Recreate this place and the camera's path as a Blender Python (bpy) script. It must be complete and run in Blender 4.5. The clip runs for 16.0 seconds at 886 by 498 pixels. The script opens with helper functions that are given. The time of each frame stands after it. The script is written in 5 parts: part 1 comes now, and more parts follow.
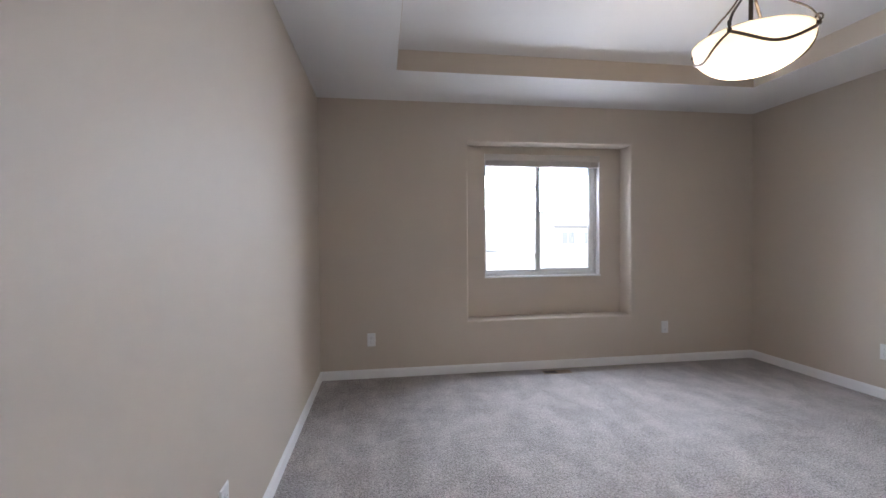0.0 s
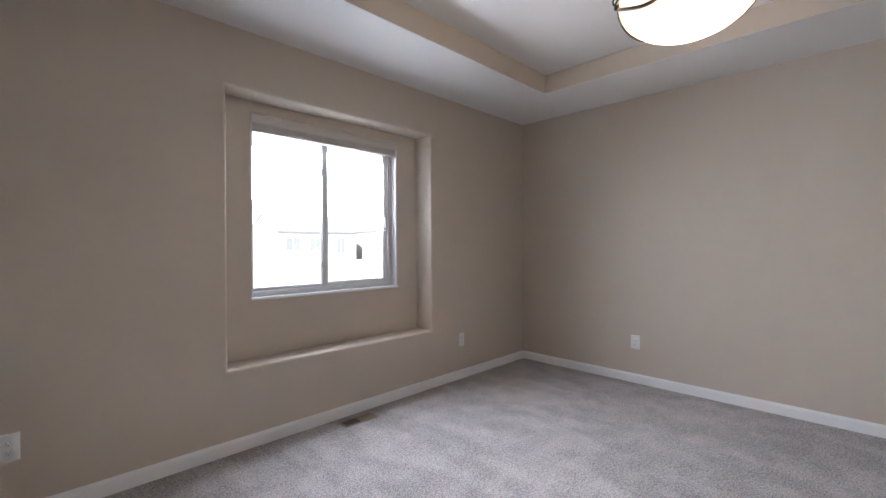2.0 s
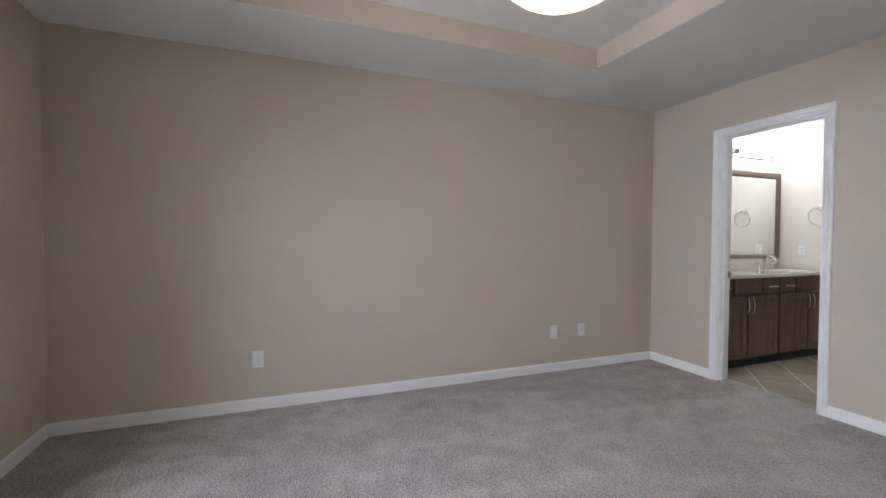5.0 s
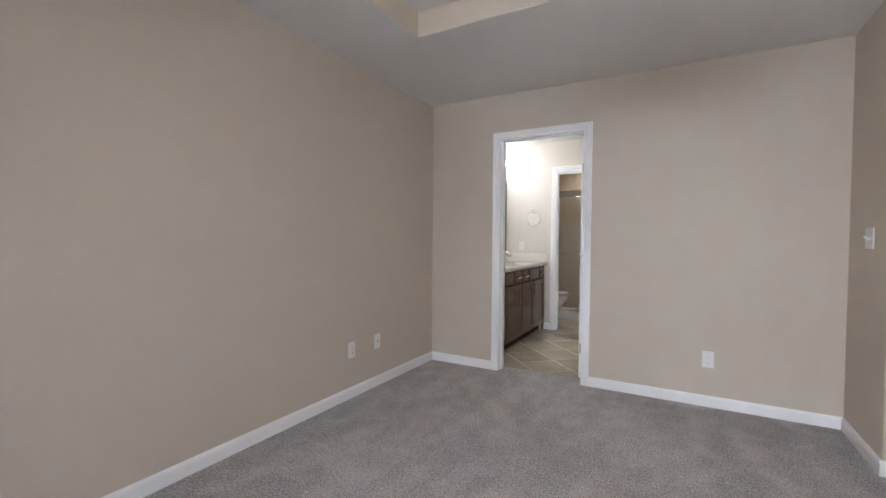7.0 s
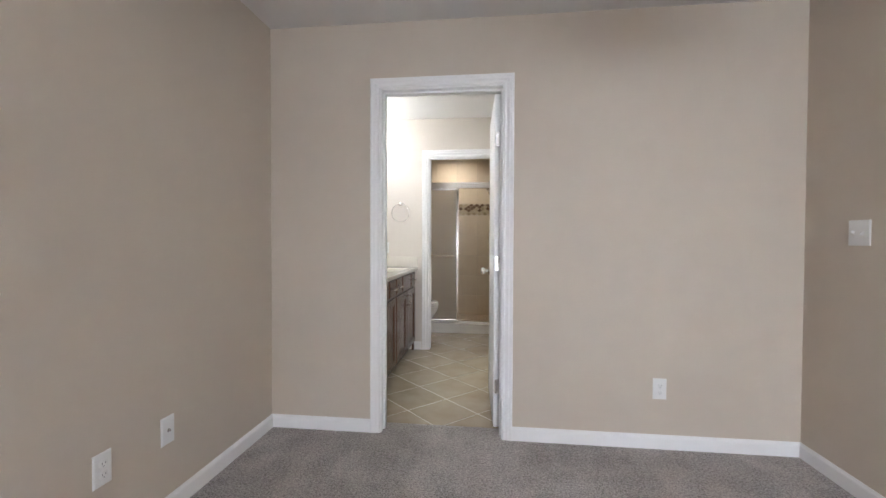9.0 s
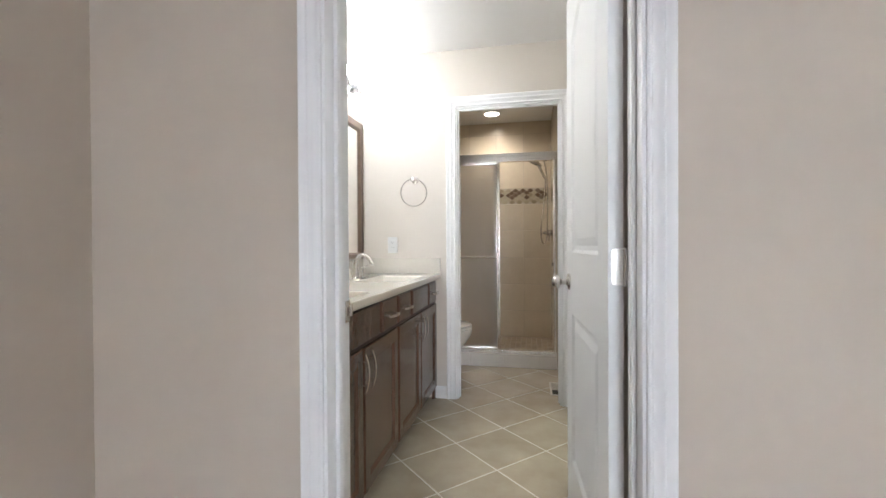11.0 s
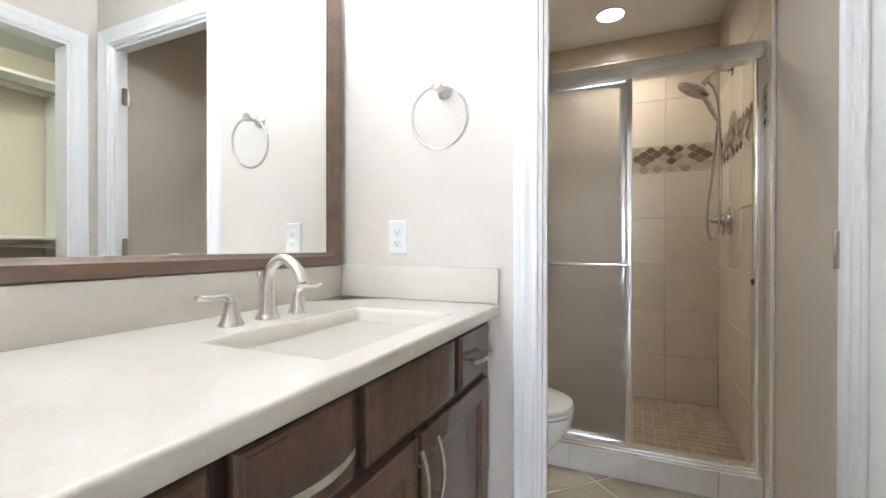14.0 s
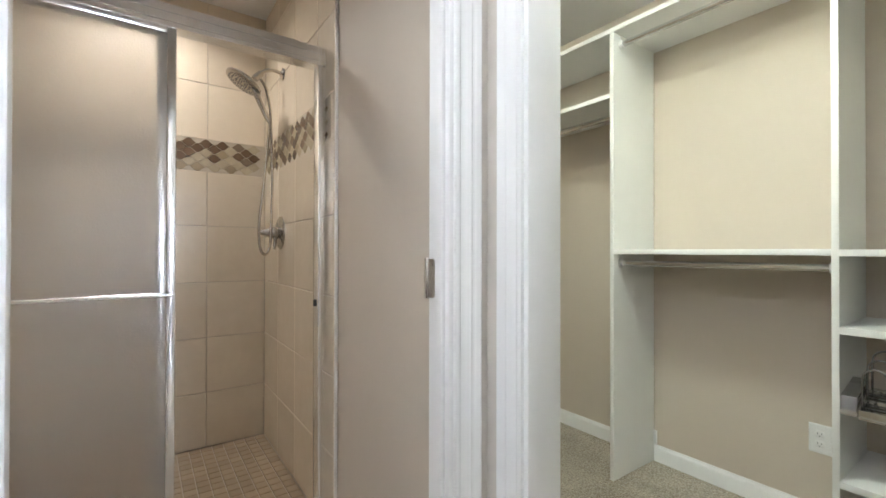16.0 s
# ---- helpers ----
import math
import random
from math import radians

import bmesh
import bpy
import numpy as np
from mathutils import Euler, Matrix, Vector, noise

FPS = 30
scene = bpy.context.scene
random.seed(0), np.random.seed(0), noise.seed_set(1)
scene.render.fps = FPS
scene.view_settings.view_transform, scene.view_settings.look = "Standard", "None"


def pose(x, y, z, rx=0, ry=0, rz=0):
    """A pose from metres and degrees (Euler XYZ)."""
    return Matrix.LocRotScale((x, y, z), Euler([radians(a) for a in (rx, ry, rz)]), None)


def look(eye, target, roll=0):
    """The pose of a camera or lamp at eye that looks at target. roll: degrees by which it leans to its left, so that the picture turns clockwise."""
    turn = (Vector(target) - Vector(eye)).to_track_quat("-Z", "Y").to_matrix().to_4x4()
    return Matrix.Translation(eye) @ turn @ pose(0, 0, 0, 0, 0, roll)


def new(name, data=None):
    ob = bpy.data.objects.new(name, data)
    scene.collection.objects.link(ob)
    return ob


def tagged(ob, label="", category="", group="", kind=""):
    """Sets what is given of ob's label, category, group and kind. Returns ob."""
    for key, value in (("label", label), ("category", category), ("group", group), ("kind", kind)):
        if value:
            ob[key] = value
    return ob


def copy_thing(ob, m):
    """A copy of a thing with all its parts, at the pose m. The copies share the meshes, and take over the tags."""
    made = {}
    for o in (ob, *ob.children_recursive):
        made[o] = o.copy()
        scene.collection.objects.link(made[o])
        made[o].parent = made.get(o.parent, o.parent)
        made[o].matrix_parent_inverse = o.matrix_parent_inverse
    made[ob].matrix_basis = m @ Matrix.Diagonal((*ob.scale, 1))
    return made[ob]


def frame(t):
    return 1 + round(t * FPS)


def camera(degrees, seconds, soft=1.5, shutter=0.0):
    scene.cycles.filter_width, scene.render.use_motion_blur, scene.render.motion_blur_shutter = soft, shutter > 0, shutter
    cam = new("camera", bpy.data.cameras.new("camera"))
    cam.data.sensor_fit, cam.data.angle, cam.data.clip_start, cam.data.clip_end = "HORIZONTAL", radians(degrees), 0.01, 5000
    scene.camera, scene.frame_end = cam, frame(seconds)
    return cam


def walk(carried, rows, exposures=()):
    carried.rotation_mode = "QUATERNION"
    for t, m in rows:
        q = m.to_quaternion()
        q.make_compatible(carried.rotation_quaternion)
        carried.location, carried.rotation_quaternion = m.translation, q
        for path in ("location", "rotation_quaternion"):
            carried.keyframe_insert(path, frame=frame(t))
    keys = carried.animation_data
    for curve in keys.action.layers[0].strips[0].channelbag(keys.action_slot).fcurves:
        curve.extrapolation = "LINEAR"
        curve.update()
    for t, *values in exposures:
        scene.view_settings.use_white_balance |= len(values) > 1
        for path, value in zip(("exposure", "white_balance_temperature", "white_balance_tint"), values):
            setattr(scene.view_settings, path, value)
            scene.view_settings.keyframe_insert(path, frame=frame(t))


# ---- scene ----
cam = camera(92.5, 16.0)
PATH = [
    (0, (0.12, -0.137, 1.208), (0.408, 1.842, 1.167), -0.5),
    (0.5, (0.077, 0.15, 1.186), (0.581, 2.086, 1.155), -0.3),
    (1, (0.064, 0.455, 1.195), (0.856, 2.291, 1.16), -0.1),
    (1.5, (0.058, 0.773, 1.229), (1.162, 2.44, 1.181), 0.2),
    (2, (0.069, 1.068, 1.189), (1.481, 2.485, 1.17), -0.2),
    (2.5, (0.091, 1.367, 1.177), (1.767, 2.457, 1.161), -0.1),
    (3, (0.117, 1.636, 1.193), (2.004, 2.297, 1.168), 0.3),
    (3.5, (0.19, 1.824, 1.183), (2.172, 2.085, 1.155), 0.4),
    (3.7, (0.208, 1.891, 1.175), (2.203, 2.026, 1.151), 0.3),
    (5.8, (1.034, 2.488, 1.204), (2.634, 1.289, 1.148), 0.3),
    (6, (1.136, 2.495, 1.206), (2.654, 1.193, 1.154), 0.2),
    (6.5, (1.423, 2.518, 1.204), (2.697, 0.976, 1.15), 0.5),
    (7, (1.689, 2.417, 1.184), (2.676, 0.679, 1.131), 0.4),
    (7.5, (1.907, 2.207, 1.184), (2.657, 0.354, 1.133), 0.4),
    (8, (2.125, 1.935, 1.171), (2.616, -0.003, 1.121), 0.3),
    (8.5, (2.314, 1.661, 1.182), (2.609, -0.316, 1.134), 0.3),
    (8.7, (2.374, 1.554, 1.175), (2.607, -0.432, 1.129), 0.2),
    (10.8, (2.66, -0.035, 1.066), (2.954, -2.014, 1.063), -0.3),
    (11, (2.632, -0.156, 1.071), (3.027, -2.116, 1.055), -0.3),
    (11.5, (2.678, -0.488, 1.072), (3.27, -2.398, 1.057), -0.4),
    (12, (2.717, -0.791, 1.062), (3.592, -2.589, 1.051), -0.4),
    (12.5, (2.748, -1.075, 1.026), (3.866, -2.734, 1.028), -0.6),
    (13, (2.786, -1.345, 1.013), (3.937, -2.981, 1.013), -0.4),
    (13.5, (2.811, -1.613, 1.027), (3.897, -3.292, 1.016), -0.1),
    (14, (2.878, -1.857, 1.045), (3.693, -3.683, 1.035), 0.1),
    (14.5, (2.952, -2.047, 1.067), (3.31, -4.015, 1.066), 0.4),
    (15, (2.986, -2.199, 1.088), (2.822, -4.192, 1.088), 0.4),
    (15.5, (2.992, -2.291, 1.099), (2.289, -4.164, 1.102), 0.3),
    (16, (2.966, -2.359, 1.101), (1.81, -3.991, 1.113), 0.1),
]
walk(cam, [(t, look(eye, target, roll)) for t, eye, target, roll in PATH], exposures=[
    (0.0, 2.95, 6050, 13), (3.0, 2.93, 6250, 14), (6.0, 2.84, 6350, 12), (8.7, 3.05, 6500, 12), (11.0, 3.22, 6400, 11), (11.7, 3.4, 6300, 11), (12.3, 3.55, 6150, 10), (13.5, 3.53, 5980, 10), (14.5, 3.55, 6180, 11), (16.0, 3.75, 6000, 11)])

# ---- sky, sun ----
world = bpy.data.worlds.new("sky")
scene.world = world
world.use_nodes = True
wn = world.node_tree
sky = wn.nodes.new("ShaderNodeTexSky")
sky.sky_type, sky.sun_disc = "NISHITA", False
sky.sun_elevation, sky.sun_rotation = radians(45), radians(235)
wn.links.new(sky.outputs[0], wn.nodes["Background"].inputs[0])
wn.nodes["Background"].inputs[1].default_value = 0.075
sun_data = bpy.data.lights.new("sun", "SUN")
sun_data.energy, sun_data.angle, sun_data.color = 2.6, radians(0.5), (1.0, 0.95, 0.88)
sun = new("sun", sun_data)
sun.matrix_basis = look((-11.5, -8.0, 14.0), (0, 0, 0))

spot_data = bpy.data.lights.new("downlight_lamp", "SPOT")
spot_data.energy, spot_data.color, spot_data.shadow_soft_size = 4.0, (1.0, 0.93, 0.83), 0.06
spot_data.spot_size, spot_data.spot_blend = radians(160), 0.9
spot = new("downlight_lamp", spot_data)
spot.location = (3.002, -4.597, 2.425)

# the sky's light in the upper part of the window opening
area_data = bpy.data.lights.new("window_skylight", "AREA")
area_data.shape, area_data.size, area_data.size_y = "RECTANGLE", 1.08, 0.42
area_data.energy, area_data.color, area_data.spread = 5.2, (0.84, 0.89, 1.0), radians(122)
area = new("window_skylight", area_data)
area.matrix_basis = look((1.66, 3.962, 1.70), (1.60, 1.962, 0.96))

# brightness of the lamps (emission)
BOWL_LIGHT = 11.5
BULB_LIGHT = 7.0
CAN_LIGHT = 1.2
CLOSET_LIGHT = 10.0

# ---- plan (metres) ----
H = 2.44                                   # ceiling height
XW, XE = -0.412, 3.806                     # bedroom side walls; the vanity wall stands a little further out
YN, YS = 3.632, -1.107                     # window wall, bathroom-door wall
XA, YA = 0.80, -0.51                       # outside corner by the entry
TX0, TX1, TY0, TY1, TZ = 0.243, 3.165, 0.154, 2.970, 2.59   # tray
NX0, NX1, NZ0, NZ1, NY = 0.90, 2.49, 0.476, 2.10, 3.82      # window niche
WX0, WX1, WZ0, WZ1 = 1.10, 2.275, 0.845, 2.03               # window opening
DX0, DX1, DZ = 2.381, 3.130, 2.045          # bathroom door opening; height of the inner openings
DZB = 2.064                                # height of the bathroom door opening
YB = -1.238                                # bathroom face of the door wall
XV = 3.836                                 # vanity wall
XB = 2.315                                 # bathroom west wall
YP, YP2 = -3.10, -3.176                    # partition to the toilet room
PX0, PX1 = 2.408, 3.135                     # its opening
XT = 2.377                                 # toilet room west wall, painted
YC = -3.945                                # face of the shower kerb
YSH, XSH = -4.955, 2.390                     # shower tile faces
CX0, CY0 = 0.745, -4.70                    # closet far walls
CO0, CO1 = -2.990, -2.335                  # closet opening
DZC = 2.020                                # and its height
FB = -0.01                                 # bathroom floor


# ---- mesh helpers ----
def mesh_of(name, bm, material, smooth=False):
    bmesh.ops.recalc_face_normals(bm, faces=bm.faces)
    me = bpy.data.meshes.new(name)
    bm.to_mesh(me)
    bm.free()
    me.materials.append(material)
    if smooth:
        me.shade_smooth()
        me.set_sharp_from_angle(angle=radians(40))
    return me


ORIGIN = {}


def thing(name, at, label, category, group="", kind=""):
    e = new(name)
    e.empty_display_size = 0.05
    e.location = at
    ORIGIN[e.name] = Vector(at)
    return tagged(e, label, category, group, kind)


def part(name, bm, material, parent, label="", smooth=True):
    """A bmesh in world places (or in the thing's own, if that stands at 0) as one mesh under parent."""
    o = ORIGIN[parent.name]
    bmesh.ops.translate(bm, verts=bm.verts, vec=-o)
    ob = new(name, mesh_of(name, bm, material, smooth))
    ob.parent = parent
    ORIGIN[ob.name] = o
    return tagged(ob, label)


def setting(name, bm, material, label="", smooth=False):
    ob = new(name, mesh_of(name, bm, material, smooth))
    ORIGIN[ob.name] = Vector((0, 0, 0))
    return tagged(ob, label, kind="structure")


def box(bm, x0, x1, y0, y1, z0, z1, bevel=0.0, seg=2):
    m = Matrix.Translation(((x0 + x1) / 2, (y0 + y1) / 2, (z0 + z1) / 2)) @ Matrix.Diagonal((abs(x1 - x0), abs(y1 - y0), abs(z1 - z0), 1))
    vs = bmesh.ops.create_cube(bm, size=1, matrix=m)["verts"]
    if bevel:
        es = list({e for v in vs for e in v.link_edges})
        bmesh.ops.bevel(bm, geom=es, offset=bevel, segments=seg, affect="EDGES", profile=0.5)
    return bm


def boxes(*rows, bevel=0.0):
    bm = bmesh.new()
    for r in rows:
        box(bm, *r, bevel=bevel)
    return bm


def loft(bm, rings, closed=True, cap0=False, cap1=False):
    """Quads between rings of equally many points."""
    vs = [[bm.verts.new(p) for p in r] for r in rings]
    n = len(vs[0])
    for a, b in zip(vs, vs[1:]):
        for i in range(n if closed else n - 1):
            j = (i + 1) % n
            bm.faces.new((a[i], a[j], b[j], b[i]))
    if cap0:
        bm.faces.new(vs[0][::-1])
    if cap1:
        bm.faces.new(vs[-1])
    return vs


def lathe(bm, profile, at=(0, 0, 0), axis="z", seg=28):
    """Turn (radius, height) pairs about an axis through at."""
    rings = []
    for r, h in profile:
        ring = []
        for k in range(seg):
            a = 2 * math.pi * k / seg
            c, s = max(r, 1e-4) * math.cos(a), max(r, 1e-4) * math.sin(a)
            p = {"z": (c, s, h), "x": (h, c, s), "y": (c, h, s)}[axis]
            ring.append(Vector(at) + Vector(p))
        rings.append(ring)
    loft(bm, rings, cap0=True, cap1=True)
    return bm


def tube(bm, points, radii, seg=12, flat=1.0):
    """A round bar along points; radii one or one a point; flat squeezes it in its second direction."""
    pts = [Vector(p) for p in points]
    if not isinstance(radii, (list, tuple)):
        radii = [radii] * len(pts)
    rings, side = [], None
    for i, p in enumerate(pts):
        d = (pts[min(i + 1, len(pts) - 1)] - pts[max(i - 1, 0)]).normalized()
        if side is None:
            side = d.cross(Vector((0, 0, 1)) if abs(d.z) < 0.95 else Vector((0, 1, 0))).normalized()
        side = (side - d * side.dot(d)).normalized()
        up = side.cross(d)
        rings.append([p + radii[i] * (math.cos(a) * side + flat * math.sin(a) * up) for a in (2 * math.pi * k / seg for k in range(seg))])
    loft(bm, rings, cap0=True, cap1=True)
    return bm


def curve_points(ctrl, n=8):
    """Catmull-Rom through the control points."""
    c = [Vector(p) for p in ctrl]
    c = [2 * c[0] - c[1]] + c + [2 * c[-1] - c[-2]]
    out = []
    for i in range(1, len(c) - 2):
        for k in range(n):
            t = k / n
            a, b, d, e = c[i - 1], c[i], c[i + 1], c[i + 2]
            out.append(0.5 * ((2 * b) + (d - a) * t + (2 * a - 5 * b + 4 * d - e) * t * t + (3 * b - a - 3 * d + e) * t ** 3))
    out.append(c[-2])
    return out


def clip_poly(poly, x0, x1, y0, y1):
    def cut(ps, inside, meet):
        out = []
        for a, b in zip(ps, ps[1:] + ps[:1]):
            if inside(a):
                out.append(a)
                if not inside(b):
                    out.append(meet(a, b))
            elif inside(b):
                out.append(meet(a, b))
        return out
    for axis, v, sign in ((0, x0, 1), (0, x1, -1), (1, y0, 1), (1, y1, -1)):
        def inside(p):
            return sign * (p[axis] - v) >= 0
        def meet(a, b):
            t = (v - a[axis]) / (b[axis] - a[axis])
            return (a[0] + t * (b[0] - a[0]), a[1] + t * (b[1] - a[1]))
        poly = cut(poly, inside, meet)
        if len(poly) < 3:
            return []
    return poly


# ---- materials ----
def material(name, colour, rough=0.5, metal=0.0, second=None, coarse=2.0, fine=60.0, coarse_mix=0.5, fine_mix=0.25,
             bump=0.0, bump_scale=200.0, bump_depth=0.001, stretch=(1, 1, 1), rough_vary=0.0, rand=0.0, spec=0.5, coat=0.0):
    """A principled surface whose colour drifts between two tones at two scales, with fine relief."""
    m = bpy.data.materials.new(name)
    m.use_nodes = True
    t = m.node_tree
    nd, ln = t.nodes, t.links
    p = nd["Principled BSDF"]
    p.inputs["Metallic"].default_value = metal
    p.inputs["Specular IOR Level"].default_value = spec
    p.inputs["Coat Weight"].default_value = coat
    p.inputs["Coat Roughness"].default_value = 0.1
    co = nd.new("ShaderNodeTexCoord")
    mp = nd.new("ShaderNodeMapping")
    mp.inputs["Scale"].default_value = stretch
    ln.new(co.outputs["Object"], mp.inputs["Vector"])
    vec = mp.outputs["Vector"]
    if rand:
        info = nd.new("ShaderNodeObjectInfo")
        mul = nd.new("ShaderNodeVectorMath")
        mul.operation = "MULTIPLY_ADD"
        mul.inputs[1].default_value = (17.0, 29.0, 11.0)
        ln.new(info.outputs["Random"], mul.inputs[0])
        ln.new(vec, mul.inputs[2])
        vec = mul.outputs[0]
    second = second or tuple(c * 0.86 for c in colour)

    def cloud(scale, detail=4.0):
        n = nd.new("ShaderNodeTexNoise")
        n.inputs["Scale"].default_value, n.inputs["Detail"].default_value = scale, detail
        ln.new(vec, n.inputs["Vector"])
        return n.outputs["Fac"]

    def ramp(fac, lo, hi):
        r = nd.new("ShaderNodeMapRange")
        r.inputs["From Min"].default_value, r.inputs["From Max"].default_value = 0.25, 0.75
        r.inputs["To Min"].default_value, r.inputs["To Max"].default_value = lo, hi
        ln.new(fac, r.inputs["Value"])
        return r.outputs["Result"]

    a = ramp(cloud(coarse), 0.0, coarse_mix)
    b = ramp(cloud(fine, 3.0), 0.0, fine_mix)
    add = nd.new("ShaderNodeMath")
    add.operation = "ADD"
    add.use_clamp = True
    ln.new(a, add.inputs[0])
    ln.new(b, add.inputs[1])
    mix = nd.new("ShaderNodeMix")
    mix.data_type = "RGBA"
    mix.inputs["A"].default_value, mix.inputs["B"].default_value = (*colour, 1), (*second, 1)
    ln.new(add.outputs[0], mix.inputs["Factor"])
    out = mix.outputs["Result"]
    if rand:
        hsv = nd.new("ShaderNodeHueSaturation")
        r = nd.new("ShaderNodeMapRange")
        r.inputs["To Min"].default_value, r.inputs["To Max"].default_value = 1 - rand, 1 + rand
        ln.new(info.outputs["Random"], r.inputs["Value"])
        ln.new(r.outputs["Result"], hsv.inputs["Value"])
        ln.new(out, hsv.inputs["Color"])
        out = hsv.outputs["Color"]
    ln.new(out, p.inputs["Base Color"])
    p.inputs["Roughness"].default_value = rough
    if rough_vary:
        ln.new(ramp(cloud(coarse * 3.1), max(rough - rough_vary, 0.02), min(rough + rough_vary, 1)), p.inputs["Roughness"])
    if bump:
        bp = nd.new("ShaderNodeBump")
        bp.inputs["Strength"].default_value, bp.inputs["Distance"].default_value = bump, bump_depth
        ln.new(cloud(bump_scale, 2.0), bp.inputs["Height"])
        ln.new(bp.outputs["Normal"], p.inputs["Normal"])
    return m


def lit(name, colour, strength, base=(0.8, 0.8, 0.8)):
    m = bpy.data.materials.new(name)
    m.use_nodes = True
    p = m.node_tree.nodes["Principled BSDF"]
    p.inputs["Base Color"].default_value = (*base, 1)
    p.inputs["Roughness"].default_value = 0.3
    p.inputs["Emission Color"].default_value = (*colour, 1)
    p.inputs["Emission Strength"].default_value = strength
    return m


def glass(name, rough=0.0, tint=(1, 1, 1), bump=0.0, scale=90.0, ior=1.45):
    m = bpy.data.materials.new(name)
    m.use_nodes = True
    nd, ln = m.node_tree.nodes, m.node_tree.links
    p = nd["Principled BSDF"]
    p.inputs["Base Color"].default_value = (*tint, 1)
    p.inputs["Transmission Weight"].default_value = 1.0
    p.inputs["Roughness"].default_value = rough
    p.inputs["IOR"].default_value = ior
    if bump:
        co, n, bp = nd.new("ShaderNodeTexCoord"), nd.new("ShaderNodeTexNoise"), nd.new("ShaderNodeBump")
        n.inputs["Scale"].default_value = scale
        bp.inputs["Strength"].default_value, bp.inputs["Distance"].default_value = bump, 0.002
        ln.new(co.outputs["Object"], n.inputs["Vector"])
        ln.new(n.outputs["Fac"], bp.inputs["Height"])
        ln.new(bp.outputs["Normal"], p.inputs["Normal"])
    return m


def carpet_material(name, dark, pale):
    """Twisted pile: speckle of single tufts, clumps, and the soft swaths a vacuum cleaner leaves."""
    m = bpy.data.materials.new(name)
    m.use_nodes = True
    nd, ln = m.node_tree.nodes, m.node_tree.links
    p = nd["Principled BSDF"]
    p.inputs["Roughness"].default_value = 0.95
    p.inputs["Specular IOR Level"].default_value = 0.1
    p.inputs["Sheen Weight"].default_value = 0.25
    co = nd.new("ShaderNodeTexCoord")

    def cloud(scale, detail, stretch=(1, 1, 1), turn=0.0):
        mp = nd.new("ShaderNodeMapping")
        mp.inputs["Scale"].default_value = stretch
        mp.inputs["Rotation"].default_value = (0, 0, turn)
        n = nd.new("ShaderNodeTexNoise")
        n.inputs["Scale"].default_value, n.inputs["Detail"].default_value = scale, detail
        ln.new(co.outputs["Object"], mp.inputs["Vector"])
        ln.new(mp.outputs["Vector"], n.inputs["Vector"])
        return n.outputs["Fac"]

    def span(fac, a, b, lo, hi):
        r = nd.new("ShaderNodeMapRange")
        for k, v in zip(("From Min", "From Max", "To Min", "To Max"), (a, b, lo, hi)):
            r.inputs[k].default_value = v
        ln.new(fac, r.inputs["Value"])
        return r.outputs["Result"]

    def math_node(op, a, b):
        n = nd.new("ShaderNodeMath")
        n.operation = op
        for k, v in enumerate((a, b)):
            if isinstance(v, float):
                n.inputs[k].default_value = v
            else:
                ln.new(v, n.inputs[k])
        return n.outputs[0]

    tuft = cloud(130.0, 3.0)
    clump = cloud(55.0, 3.0)
    swath = cloud(2.0, 2.0, (2.6, 0.8, 1), 0.2)
    patch = cloud(7.0, 4.0)
    f = math_node("ADD", span(tuft, 0.32, 0.68, -0.04, 0.76), span(clump, 0.3, 0.7, -0.12, 0.20))
    f = math_node("ADD", f, span(swath, 0.44, 0.58, -0.05, 0.07))
    f = math_node("ADD", f, span(patch, 0.42, 0.62, -0.05, 0.08))
    mix = nd.new("ShaderNodeMix")
    mix.data_type = "RGBA"
    mix.inputs["A"].default_value, mix.inputs["B"].default_value = (*dark, 1), (*pale, 1)
    ln.new(f, mix.inputs["Factor"])
    ln.new(mix.outputs["Result"], p.inputs["Base Color"])
    bp = nd.new("ShaderNodeBump")
    bp.inputs["Strength"].default_value, bp.inputs["Distance"].default_value = 0.8, 0.006
    ln.new(math_node("ADD", span(tuft, 0.25, 0.75, 0.0, 0.8), span(clump, 0.3, 0.7, 0.0, 0.6)), bp.inputs["Height"])
    ln.new(bp.outputs["Normal"], p.inputs["Normal"])
    return m


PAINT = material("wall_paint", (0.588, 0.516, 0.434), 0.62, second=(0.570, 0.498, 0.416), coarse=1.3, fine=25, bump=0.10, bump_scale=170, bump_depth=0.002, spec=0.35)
# The wall paint again, lightened: the bathroom's brighter light is put into the colour.
LITPAINT = material("wall_paint_lightened", (0.695, 0.645, 0.585), 0.6, second=(0.675, 0.625, 0.565), coarse=1.3, fine=25, bump=0.10, bump_scale=170, bump_depth=0.002, spec=0.35)
CEIL = material("ceiling_paint", (0.79, 0.78, 0.765), 0.85, second=(0.76, 0.75, 0.735), coarse=1.5, fine=30, bump=0.22, bump_scale=60, bump_depth=0.003, spec=0.2)
TRIM = material("trim_paint", (0.86, 0.86, 0.86), 0.48, second=(0.845, 0.845, 0.84), coarse=3, fine=40, spec=0.3)
DOORW = material("door_paint", (0.85, 0.86, 0.86), 0.46, second=(0.835, 0.845, 0.845), coarse=2, fine=50, bump=0.02, bump_scale=140, spec=0.3)
CARPET = carpet_material("carpet_pile", (0.162, 0.149, 0.141), (0.675, 0.628, 0.605))
CLOSET_CARPET = carpet_material("closet_carpet_pile", (0.20, 0.165, 0.115), (0.66, 0.59, 0.48))
PLASTIC = material("white_plastic", (0.80, 0.80, 0.79), 0.3, coarse=8, fine=90, coarse_mix=0.15, fine_mix=0.1)
